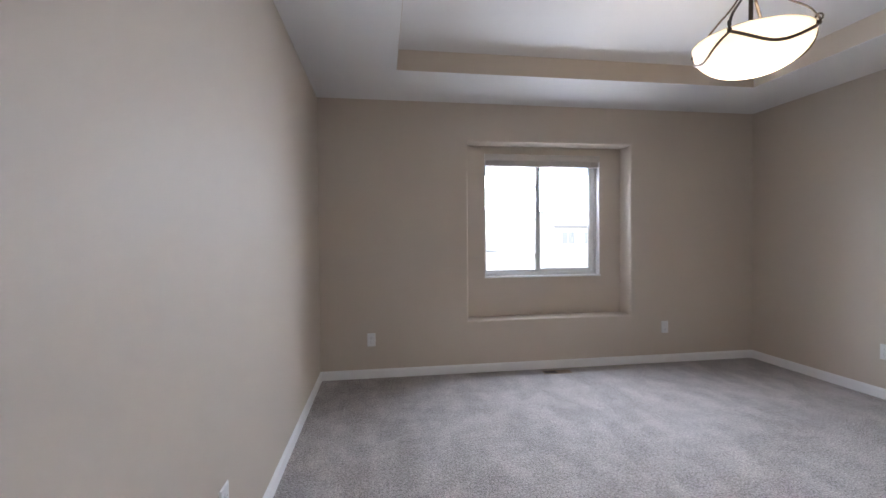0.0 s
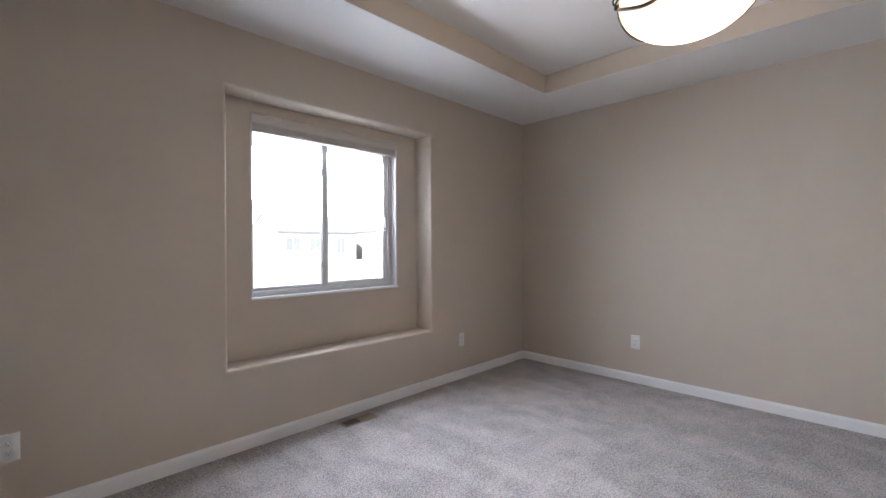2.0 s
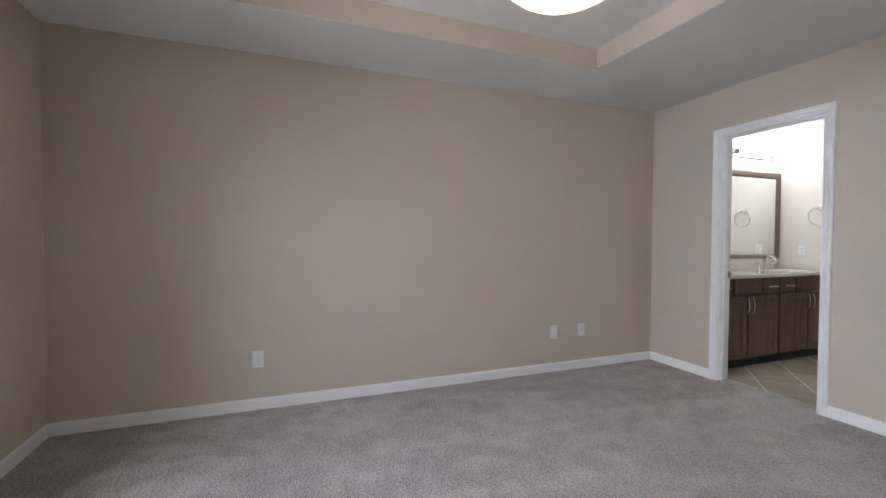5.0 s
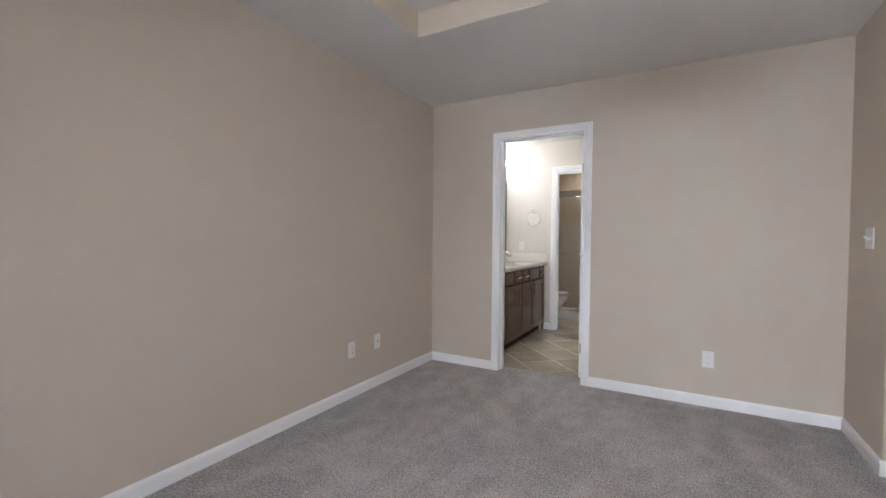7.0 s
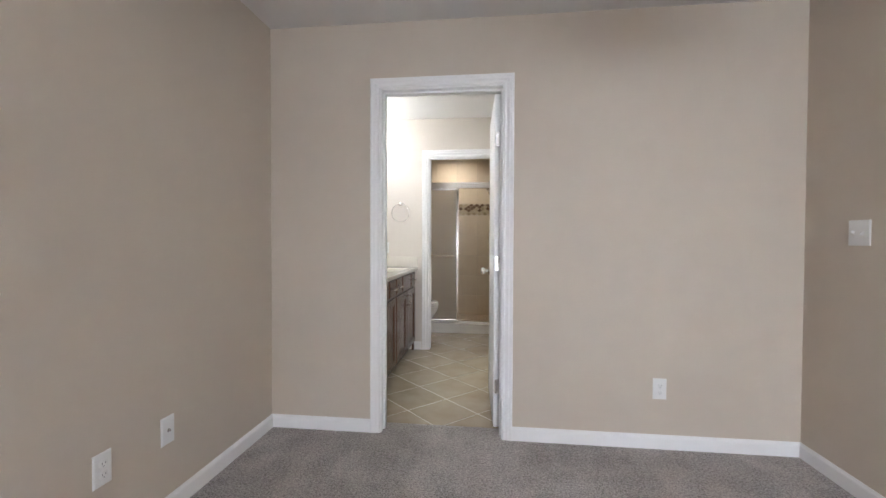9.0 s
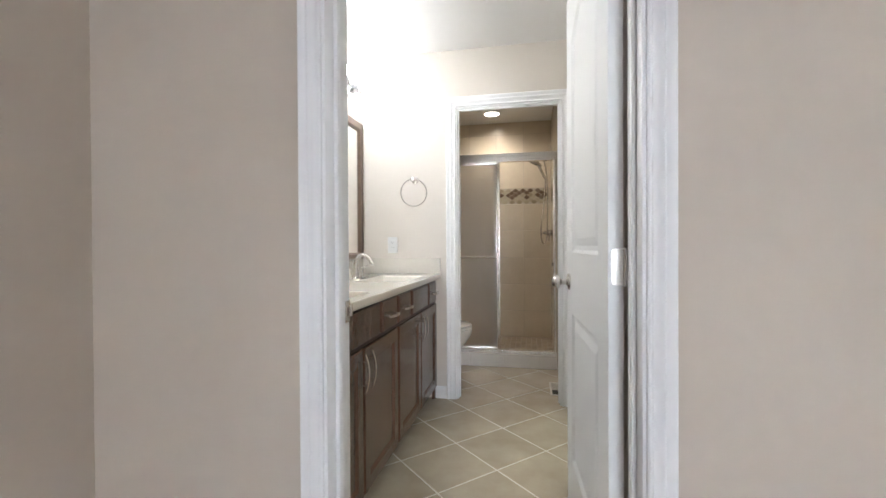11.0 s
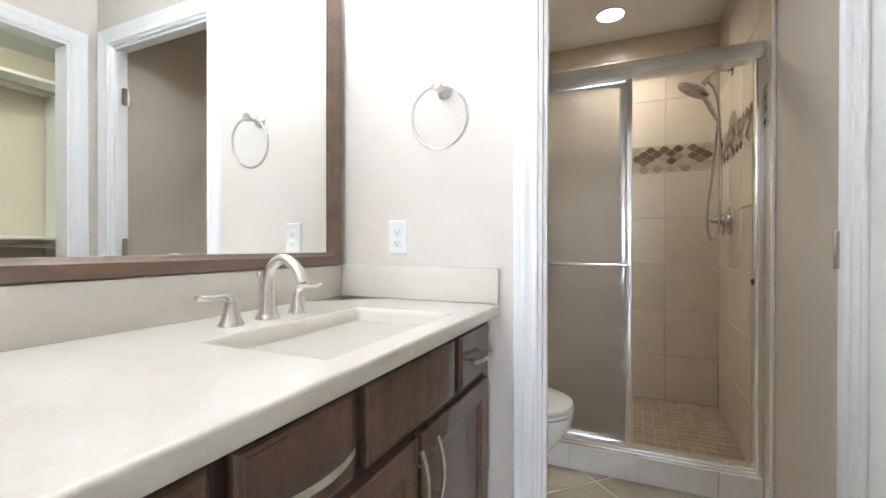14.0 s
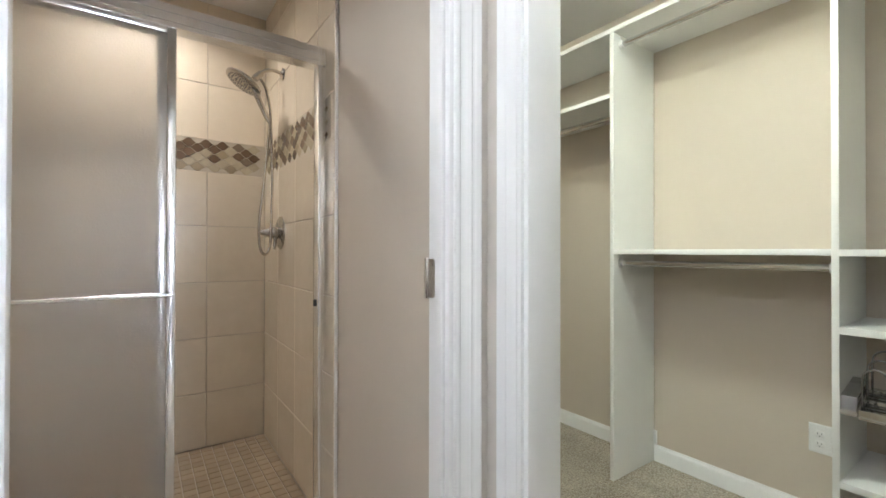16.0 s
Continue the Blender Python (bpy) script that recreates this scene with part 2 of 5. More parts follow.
SLOT = material("dark_slot", (0.03, 0.03, 0.03), 0.6)
OUTLETSLOT = material("outlet_slot", (0.24, 0.235, 0.23), 0.6)
VINYL = material("window_vinyl", (0.78, 0.78, 0.77), 0.35, coarse=5, fine=60, coarse_mix=0.2)
BLIND = material("blind_slat", (0.62, 0.58, 0.54), 0.5, second=(0.55, 0.51, 0.47), coarse=3, fine=60, stretch=(1, 8, 8))
PANE = glass("window_glass", 0.0, (0.98, 0.99, 0.99))
BRONZE = material("bronze_metal", (0.055, 0.042, 0.033), 0.42, 0.8, second=(0.08, 0.062, 0.05), coarse=9, fine=120)
WOOD = material("espresso_wood", (0.150, 0.082, 0.054), 0.26, second=(0.082, 0.046, 0.031), coarse=3.0, fine=38, coarse_mix=0.7, fine_mix=0.5, bump=0.05, bump_scale=90, stretch=(6, 6, 0.9), coat=0.3)
FRAMEWOOD = material("mirror_frame_wood", (0.215, 0.145, 0.105), 0.36, second=(0.135, 0.088, 0.064), coarse=4, fine=45, coarse_mix=0.7, fine_mix=0.5, stretch=(6, 0.8, 6), bump=0.06, bump_scale=80)
# Cabinet wood darkened to paint in the shade of the gaps between the fronts.
GAPSHADE = material("cabinet_gap_shade", (0.040, 0.023, 0.017), 0.5, second=(0.028, 0.017, 0.012), coarse=3, fine=38, stretch=(6, 6, 0.9))
KICK = material("toe_kick_wood", (0.022, 0.014, 0.011), 0.6)
NICKEL = material("brushed_nickel", (0.74, 0.72, 0.69), 0.27, 1.0, second=(0.70, 0.68, 0.65), coarse=4, fine=220)
CHROME = material("polished_aluminium", (0.95, 0.95, 0.945), 0.20, 0.9, second=(0.90, 0.90, 0.895), coarse=10, fine=120)
SHOWERMETAL = material("shower_nickel", (0.54, 0.51, 0.47), 0.26, 1.0, second=(0.49, 0.465, 0.43), coarse=5, fine=90)
RODCHROME = material("polished_chrome", (0.70, 0.70, 0.70), 0.14, 1.0, second=(0.64, 0.64, 0.64), coarse=10, fine=90)
PORCELAIN = material("porcelain", (0.80, 0.79, 0.77), 0.08, coarse=4, fine=40, coarse_mix=0.15, fine_mix=0.05)
MIRROR = material("mirror_glass", (0.93, 0.94, 0.93), 0.012, 1.0, second=(0.92, 0.93, 0.92), rough_vary=0.0)
FROST = glass("obscure_glass", 0.36, (0.77, 0.755, 0.735), bump=0.35, scale=170, ior=1.3)
MELAMINE = material("white_melamine", (0.79, 0.79, 0.77), 0.38, coarse=4, fine=60, coarse_mix=0.2, fine_mix=0.1)
GROUT = material("sanded_grout", (0.70, 0.66, 0.60), 0.85, second=(0.62, 0.58, 0.52), coarse=7, fine=150, bump=0.3, bump_scale=400)
WALLGROUT = material("wall_grout", (0.52, 0.45, 0.365), 0.85, second=(0.46, 0.39, 0.315), coarse=7, fine=150, bump=0.3, bump_scale=400)
BANDGROUT = material("band_grout", (0.50, 0.43, 0.33), 0.8, second=(0.44, 0.37, 0.28), coarse=7, fine=150, bump=0.3, bump_scale=400)
FLOORTILE = material("floor_tile", (0.53, 0.465, 0.37), 0.20, second=(0.37, 0.312, 0.235), coarse=7.0, fine=2.5, coarse_mix=0.65, fine_mix=0.45, rand=0.05, rough_vary=0.0)
WALLTILE = material("wall_tile", (0.69, 0.60, 0.47), 0.25, second=(0.60, 0.51, 0.385), coarse=4.0, fine=22, coarse_mix=0.7, fine_mix=0.3, bump=0.05, bump_scale=30, rand=0.04)
PANTILE = material("mosaic_floor_tile", (0.36, 0.275, 0.18), 0.4, second=(0.29, 0.215, 0.14), coarse=9, fine=70, bump=0.1, bump_scale=120, rand=0.12)
PALETILE = material("pale_kerb_tile", (0.80, 0.775, 0.73), 0.3, second=(0.74, 0.705, 0.65), coarse=5, fine=30, coarse_mix=0.6, bump=0.05, bump_scale=40, rand=0.03)
LANTERN = [material("lantern_tile_" + n, c, 0.22, second=tuple(v * 0.72 for v in c), coarse=14, fine=60, coarse_mix=0.7, rand=0.08)
           for n, c in (("umber", (0.155, 0.100, 0.058)), ("taupe", (0.22, 0.165, 0.11)), ("sand", (0.50, 0.42, 0.29)), ("olive", (0.36, 0.29, 0.185)))]
BULB = lit("bulb_glow", (0.93, 0.97, 1.0), BULB_LIGHT)
CAN = lit("downlight_glow", (1.0, 0.92, 0.82), CAN_LIGHT)
DOME = lit("dome_glow", (0.95, 1.0, 0.82), CLOSET_LIGHT)
LAMPBULB = lit("lamp_bulb_glow", (1.0, 0.82, 0.60), BOWL_LIGHT)
SOCKET = material("dark_chrome", (0.30, 0.30, 0.31), 0.2, 1.0, coarse=6, fine=60)


def quartz_material():
    m = material("cultured_quartz", (0.72, 0.68, 0.61), 0.06, second=(0.65, 0.61, 0.54), coarse=6, fine=45, coarse_mix=0.6, fine_mix=0.4)
    nd, ln = m.node_tree.nodes, m.node_tree.links
    p = nd["Principled BSDF"]
    base = p.inputs["Base Color"].links[0].from_socket
    co, v, r, mix = nd.new("ShaderNodeTexCoord"), nd.new("ShaderNodeTexVoronoi"), nd.new("ShaderNodeMapRange"), nd.new("ShaderNodeMix")
    v.inputs["Scale"].default_value = 85.0
    ln.new(co.outputs["Object"], v.inputs["Vector"])
    r.inputs["From Min"].default_value, r.inputs["From Max"].default_value = 0.10, 0.22
    r.inputs["To Min"].default_value, r.inputs["To Max"].default_value = 0.38, 0.0
    ln.new(v.outputs["Distance"], r.inputs["Value"])
    mix.data_type = "RGBA"
    mix.inputs["B"].default_value = (0.82, 0.78, 0.71, 1)
    ln.new(base, mix.inputs["A"])
    ln.new(r.outputs["Result"], mix.inputs["Factor"])
    ln.new(mix.outputs["Result"], p.inputs["Base Color"])
    return m


def bowl_material():
    """Alabaster glass: a thin shell that scatters the light of the bulbs behind it."""
    m = bpy.data.materials.new("alabaster_glass")
    m.use_nodes = True
    nd, ln = m.node_tree.nodes, m.node_tree.links
    p = nd["Principled BSDF"]
    co, n, mix = nd.new("ShaderNodeTexCoord"), nd.new("ShaderNodeTexNoise"), nd.new("ShaderNodeMix")
    n.inputs["Scale"].default_value = 7.0
    ln.new(co.outputs["Object"], n.inputs["Vector"])
    mix.data_type = "RGBA"
    mix.inputs["A"].default_value, mix.inputs["B"].default_value = (0.40, 0.355, 0.29, 1), (0.46, 0.415, 0.345, 1)
    ln.new(n.outputs["Fac"], mix.inputs["Factor"])
    ln.new(mix.outputs["Result"], p.inputs["Base Color"])
    p.inputs["Roughness"].default_value = 0.25
    tr, both = nd.new("ShaderNodeBsdfTranslucent"), nd.new("ShaderNodeMixShader")
    ln.new(mix.outputs["Result"], tr.inputs["Color"])
    both.inputs[0].default_value = 0.6
    ln.new(p.outputs[0], both.inputs[1])
    ln.new(tr.outputs[0], both.inputs[2])
    ln.new(both.outputs[0], nd["Material Output"].inputs["Surface"])
    return m


QUARTZ = quartz_material()
ALABASTER = bowl_material()
SIDING = material("lap_siding", (0.82, 0.80, 0.76), 0.6, second=(0.77, 0.75, 0.71), coarse=2, fine=30, stretch=(1, 0.2, 4), bump=0.1, bump_scale=40, rand=0.03)
GRASS = material("pale_winter_lawn", (0.26, 0.245, 0.20), 0.95, second=(0.34, 0.33, 0.30), coarse=0.05, fine=1.5, coarse_mix=0.8, fine_mix=0.4, bump=0.5, bump_scale=6, bump_depth=0.03)
HOUSEWALL = material("house_siding", (0.33, 0.315, 0.29), 0.7, coarse=0.6, fine=6, stretch=(1, 1, 8))
SHINGLE = material("roof_shingle", (0.18, 0.178, 0.18), 0.9, second=(0.15, 0.148, 0.15), coarse=0.8, fine=9, stretch=(1, 1, 6))
HOUSEGLASS = material("house_window_glass", (0.21, 0.22, 0.23), 0.08, coarse=1, fine=4)
NEEDLES = material("conifer_needles", (0.05, 0.075, 0.045), 0.8, second=(0.035, 0.05, 0.03), coarse=1, fine=9)
BARK = material("conifer_bark", (0.12, 0.09, 0.07), 0.9)

# ---- structure: floors ----
setting("floor", boxes((XW - 0.1, XE + 0.1, YB - 0.01, NY, -0.12, 0.0)), CARPET, "grey-beige twisted pile carpet with vacuum swaths")
setting("floor_closet", boxes((CX0 - 0.1, XB - 0.002, CY0 - 0.1, YB - 0.012, -0.12, 0.0)), CLOSET_CARPET, "beige pile carpet of the closet")
floor_bath = setting("floor_bathroom", boxes((XB - 0.001, XV, YSH - 0.1, YB - 0.011, -0.12, FB - 0.0026)), GROUT, "pale sanded grout bed under diagonal floor tiles")

# ---- structure: bedroom walls ----
setting("wall_west", boxes((XW - 0.12, XW, YA - 0.12, NY + 0.18, -0.1, H + 0.2)), PAINT, "plain beige painted wall")
setting("wall_east", boxes((XE, XE + 0.14, YS, NY + 0.18, -0.1, H + 0.2)), PAINT, "plain beige painted wall")
YM = YB + 0.013                             # the bathroom face of the door wall is split off to carry the lightened paint
setting("wall_south", boxes((CX0 - 0.1, DX0, YM, YS, -0.1, H), (DX1, XV, YM, YS, -0.1, H), (DX0, DX1, YM, YS, DZB, H)), PAINT, "beige painted wall with the bathroom doorway")
setting("wall_bath_north", boxes((XB - 0.1, DX0, YB, YM - 0.0005, -0.1, H), (DX1, XV, YB, YM - 0.0005, -0.1, H), (DX0, DX1, YB, YM - 0.0005, DZB, H)), LITPAINT, "bathroom face of the doorway wall, its paint lightened for bright light")
bm = boxes((XA - 0.12, XA, YS, YA, -0.1, H))
corner = [e for e in bm.edges if all(abs(v.co.x - XA) < 1e-4 and abs(v.co.y - YA) < 1e-4 for v in e.verts)]
bmesh.ops.bevel(bm, geom=corner, offset=0.016, segments=5, affect="EDGES", profile=0.5)
setting("wall_entry_side", bm, PAINT, "short beige wall beside the entry, its corner rounded", smooth=True)
EX0, EX1, EZ = -0.235, 0.545, 2.05
setting("wall_entry", boxes((EX1, XA - 0.12, YA - 0.12, YA, -0.1, H), (XW, EX0, YA - 0.12, YA, -0.1, H), (EX0, EX1, YA - 0.12, YA, EZ, H)), PAINT, "beige wall with the entry doorway")


def window_wall():
    """Bedroom face with the recessed niche, its edges rounded, and the window opening in the niche's back."""
    bm = bmesh.new()

    def ring(x0, x1, z0, z1, y):
        return [(x0, y, z0), (x1, y, z0), (x1, y, z1), (x0, y, z1)]
    r = 0.022
    rings = [ring(XW, XE, 0, H, YN)]
    for k in range(6):
        a = math.pi / 2 * k / 5
        g = r * (1 - math.sin(a))
        rings.append(ring(NX0 - g, NX1 + g, NZ0 - g, NZ1 + g, YN + r * (1 - math.cos(a))))
    rings.append(ring(NX0, NX1, NZ0, NZ1, NY))
    rings.append(ring(WX0, WX1, WZ0, WZ1, NY))
    rings.append(ring(WX0, WX1, WZ0, WZ1, NY + 0.16))
    rings.append(ring(XW, XE, 0, H, NY + 0.16))
    loft(bm, rings)
    return setting("wall_north", bm, PAINT, "beige wall with a recessed window niche", smooth=True)


window_wall()

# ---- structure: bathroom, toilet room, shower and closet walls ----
setting("wall_vanity", boxes((XV, XV + 0.12, YP - 0.03, YB, -0.1, H)), LITPAINT, "wall behind the vanity, its paint lightened for bright light")
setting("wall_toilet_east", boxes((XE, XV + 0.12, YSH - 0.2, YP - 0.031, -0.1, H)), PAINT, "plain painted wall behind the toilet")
setting("wall_bath_west", boxes((XB - 0.100, XB, CO1, YB, -0.1, H), (XB - 0.100, XB, YP, CO0, -0.1, H), (XB - 0.100, XB, CO0, CO1, DZC, H)), LITPAINT, "wall with the closet opening, its paint lightened for bright light")
setting("wall_partition", boxes((XB - 0.1, PX0, YP2, YP, -0.1, H), (PX1, XV, YP2, YP, -0.1, H), (PX0, PX1, YP2, YP, DZ, H)), LITPAINT, "partition with the toilet room opening, its paint lightened for bright light")
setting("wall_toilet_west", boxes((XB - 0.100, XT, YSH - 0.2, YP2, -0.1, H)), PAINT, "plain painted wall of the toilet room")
setting("wall_shower_back_core", boxes((XT, XE, YSH - 0.2, YSH - 0.003, -0.1, H)), WALLGROUT, "mortar wall behind the shower tiles")
setting("wall_closet_west", boxes((CX0 - 0.12, CX0, CY0 - 0.12, YB, -0.1, H)), PAINT, "plain beige closet wall")
setting("wall_closet_south", boxes((CX0, XB - 0.100, CY0 - 0.12, CY0, -0.1, H)), PAINT, "plain beige closet wall")

# ---- structure: ceilings ----
bm = bmesh.new()
for r in ((XW, TX0, YA, NY, H, H + 0.1), (TX1, XE, YS, NY, H, H + 0.1), (TX0, TX1, TY1, NY, H, H + 0.1), (TX0, TX1, YS, TY0, H, H + 0.1)):
    box(bm, *r)
setting("ceiling", bm, CEIL, "white painted ceiling around the raised tray")
setting("ceiling_tray", boxes((TX0 - 0.2, TX1 + 0.2, TY0 - 0.2, TY1 + 0.2, TZ, TZ + 0.1)), CEIL, "white raised tray of the ceiling")
for i, r in enumerate(((TX0 - 0.05, TX0 + 0.003, TY0, TY1), (TX1 - 0.003, TX1 + 0.05, TY0, TY1), (TX0, TX1, TY0 - 0.05, TY0 + 0.003), (TX0, TX1, TY1 - 0.003, TY1 + 0.05))):
    setting("trim_tray_side_%d" % (i + 1), boxes((*r, H + 0.002, TZ + 0.002)), PAINT, "tan painted side of the ceiling tray")
setting("ceiling_bathroom", boxes((XB - 0.100, XV, YP - 0.05, YB, H, H + 0.1)), CEIL, "white bathroom ceiling")
setting("ceiling_toilet_room", boxes((XB - 0.100, XE, YSH - 0.2, YP - 0.05, H, H + 0.1)), CEIL, "white ceiling over toilet and shower")
setting("ceiling_closet", boxes((CX0 - 0.12, XB - 0.100, CY0 - 0.12, YB, H, H + 0.1)), CEIL, "white closet ceiling")

# ---- baseboards ----
BASE_PROFILE = ((0.0, 0.0), (0.013, 0.0), (0.013, 0.058), (0.011, 0.066), (0.006, 0.072), (0.004, 0.078), (0.0, 0.078))


def baseboard(a, b, out, z=0.0, height=0.078):
    """A run from a to b along a wall, proud towards out."""
    bm = bmesh.new()
    k = height / 0.078
    rings = [[(p[0] + out[0] * d, p[1] + out[1] * d, z + h * k) for d, h in BASE_PROFILE] for p in (a, b)]
    loft(bm, rings, cap0=True, cap1=True)
    return setting("baseboard", bm, TRIM, "white painted baseboard")


CW = 0.070                                  # casing width
BW = 0.047                                  # how far the bedroom casing reaches past its opening
for a, b, out in (((XW, YA), (XW, YN), (1, 0)), ((XW, YN), (XE, YN), (0, -1)), ((XE, YN), (XE, YS), (-1, 0)),
                  ((DX1 + BW, YS), (XE, YS), (0, 1)), ((XA, YS), (DX0 - BW, YS), (0, 1)), ((XA, YS), (XA, YA), (1, 0)),
                  ((EX1 + CW, YA), (XA + 0.013, YA), (0, 1)), ((XW, YA), (EX0 - CW, YA), (0, 1))):
    baseboard(a, b, out)
for a, b, out in (((PX1 + CW, YP), (3.30, YP), (0, 1)), ((XB, YB), (XB, CO1 + CW), (1, 0)), ((XT, YP2), (XT, -3.86), (1, 0)),
                  ((XE, YP2), (XE, YC), (-1, 0)), ((PX1, YP2), (XE, YP2), (0, -1))):
    baseboard(a, b, out, FB - 0.004, 0.088)
for a, b, out in (((CX0, CY0), (CX0, YB), (1, 0)), ((CX0, CY0), (XB - 0.100, CY0), (0, 1)), ((XB - 0.100, CY0), (XB - 0.100, CO0 - CW), (-1, 0))):
    baseboard(a, b, out, 0.0, 0.085)

# ---- doorways: casings, jambs, doors ----
CASING = ((0.0, 0.0), (0.0, 0.010), (0.004, 0.0128), (0.010, 0.0128), (0.0135, 0.0100), (0.029, 0.0112), (0.033, 0.0142), (0.039, 0.0155), (0.0435, 0.0130), (0.051, 0.0142), (0.057, 0.0172), (0.066, 0.0176), (0.070, 0.014), (0.070, 0.0))


def doorway(name, axis, face, back, lo, hi, top, label, floor_front=0.0, floor_back=0.0, both=True, width=0.070, reveal=0.006):
    """A lined opening: jamb boards, stops and moulded casings on both faces. axis: the way along the wall."""
    sign = 1 if face > back else -1

    def at(u, v, z):                         # u along the wall, v outwards from the face's side
        return (u, v, z) if axis == "x" else (v, u, z)
    mid = at((lo + hi) / 2, (face + back) / 2, 0)
    d = thing(name, mid, label, "doorway", kind="structure")
    t = 0.018
    lo_f = min(floor_front, floor_back) - 0.004
    for u0, u1 in ((lo - 0.002, lo + t), (hi - t, hi + 0.002)):
        p, q = at(u0, back - sign * 0.001, lo_f), at(u1, face + sign * 0.001, top)
        part("jamb", boxes((min(p[0], q[0]), max(p[0], q[0]), min(p[1], q[1]), max(p[1], q[1]), lo_f, top), bevel=0.001), TRIM, d)
    p, q = at(lo + t, back - sign * 0.001, 0), at(hi - t, face + sign * 0.001, 0)
    part("head_jamb", boxes((min(p[0], q[0]), max(p[0], q[0]), min(p[1], q[1]), max(p[1], q[1]), top - t, top), bevel=0.001), TRIM, d)
    for v, s, f0 in ((face, sign, floor_front), (back, -sign, floor_back))[:2 if both else 1]:
        a, b, c = lo + reveal, hi - reveal, top - reveal
        legs = {"casing": (((a, f0, -1, 0), (a, c, -1, 1)), ((b, f0, 1, 0), (b, c, 1, 1))), "head_casing": (((a, c, -1, 1), (b, c, 1, 1)),)}
        for nm, runs in legs.items():
            for run in runs:
                bm = bmesh.new()
                loft(bm, [[at(u + du * w * width / 0.070, v + s * h, z + dz * w * width / 0.070) for w, h in CASING] for u, z, du, dz in run], cap0=True, cap1=True)
                part(nm, bm, TRIM, d)
    return d


def stops(d, axis, v0, v1, lo, hi, top):
    for u0, u1 in ((lo + 0.018, lo + 0.029), (hi - 0.029, hi - 0.018)):
        r = (u0, u1, v0, v1) if axis == "x" else (v0, v1, u0, u1)
        part("door_stop", boxes((*r, 0.0, top - 0.018), bevel=0.002), TRIM, d)
    r = (lo + 0.029, hi - 0.029, v0, v1) if axis == "x" else (v0, v1, lo + 0.029, hi - 0.029)
    part("door_stop", boxes((*r, top - 0.030, top - 0.018), bevel=0.002), TRIM, d)


def panel_leaf(bm, w, h, thick):
    """A moulded two-panel leaf (the upper panel arched) in x 0..w, y 0..thick, z 0..h."""
    m, n = 0.118, 10
    lows, highs = (0.235, 0.80), (1.03, h - 0.135)
    for side in (0, 1):
        y = thick if side else 0.0
        into = -1 if side else 1

        def V(x, z, dep=0.0):
            return bm.verts.new((x, y + into * dep, z))

        def quad(x0, x1, z0, z1):
            bm.faces.new([V(x0, z0), V(x1, z0), V(x1, z1), V(x0, z1)])
        quad(0, m, 0, h)
        quad(w - m, w, 0, h)
        quad(m, w - m, 0, lows[0])
        quad(m, w - m, lows[1], highs[0])
        for (z0, z1), rise in ((lows, 0.0), (highs, 0.075)):
            def outline(inset, dep):
                x0, x1 = m + inset, w - m - inset
                pts = [(x0, z0 + inset), (x1, z0 + inset)]
                for k in range(n + 1):
                    s = k / n
                    pts.append((x1 + (x0 - x1) * s, z1 - rise - inset + rise * math.sin(math.pi * s) ** 0.8))
                return [(px, y + into * dep, pz) for px, pz in pts]
            loft(bm, [outline(0.0, 0.0), outline(0.012, 0.009), outline(0.026, 0.010), outline(0.052, 0.003)], cap1=True)
            if rise:
                o = outline(0.0, 0.0)[2:]
                top = z1 + 0.0
                for (xa, _, za), (xb, _, zb) in zip(o, o[1:]):
                    bm.faces.new([V(xa, za), V(xb, zb), V(xb, top), V(xa, top)])
        quad(m, w - m, highs[1], h)
    for a, b in (((0, 0), (w, 0)), ((w, 0), (w, h)), ((w, h), (0, h)), ((0, h), (0, 0))):
        bm.faces.new([bm.verts.new((a[0], 0, a[1])), bm.verts.new((b[0], 0, b[1])), bm.verts.new((b[0], thick, b[1])), bm.verts.new((a[0], thick, a[1]))])
    bmesh.ops.remove_doubles(bm, verts=bm.verts, dist=0.0004)
    return bm


def hinge(parent, x, y, z, leaf_dir, label="satin nickel butt hinge"):
    """Knuckle with pin tips and one rounded leaf with screws. leaf_dir: way along the leaf."""
    bm = bmesh.new()
    lathe(bm, [(0.003, -0.048), (0.005, -0.047), (0.0062, -0.044), (0.0062, 0.044), (0.005, 0.047), (0.003, 0.048)], (x, y, z), seg=12)
    for k in (-0.0265, -0.009, 0.009, 0.0265):
        lathe(bm, [(0.0064, k - 0.0006), (0.0066, k), (0.0064, k + 0.0006)], (x, y, z), seg=12)
    kn = part("hinge", bm, NICKEL, parent, label)
    d = Vector(leaf_dir).normalized()
    nrm = Vector((-d.y, d.x, 0))
    bm = bmesh.new()
    ring = []
    for u, v in ((0, -0.044), (0.024, -0.044), (0.030, -0.042), (0.033, -0.036), (0.033, 0.036), (0.030, 0.042), (0.024, 0.044), (0, 0.044)):
        ring.append(Vector((x, y, z)) + d * u + Vector((0, 0, v)))
    loft(bm, [[p - nrm * 0.0012 for p in ring], [p + nrm * 0.0012 for p in ring]], cap0=True, cap1=True)
    lf = part("leaf", bm, NICKEL, kn)
    for v, u in ((-0.032, 0.020), (0.0, 0.012), (0.032, 0.020)):
        bm = bmesh.new()
        c = Vector((x, y, z)) + d * u + Vector((0, 0, v))
        m = Matrix.Translation(c) @ nrm.to_track_quat("Z", "Y").to_matrix().to_4x4()
        bmesh.ops.create_cone(bm, cap_ends=True, segments=10, radius1=0.0036, radius2=0.0036, depth=0.004, matrix=m)
        part("screw", bm, NICKEL, kn)
    return kn


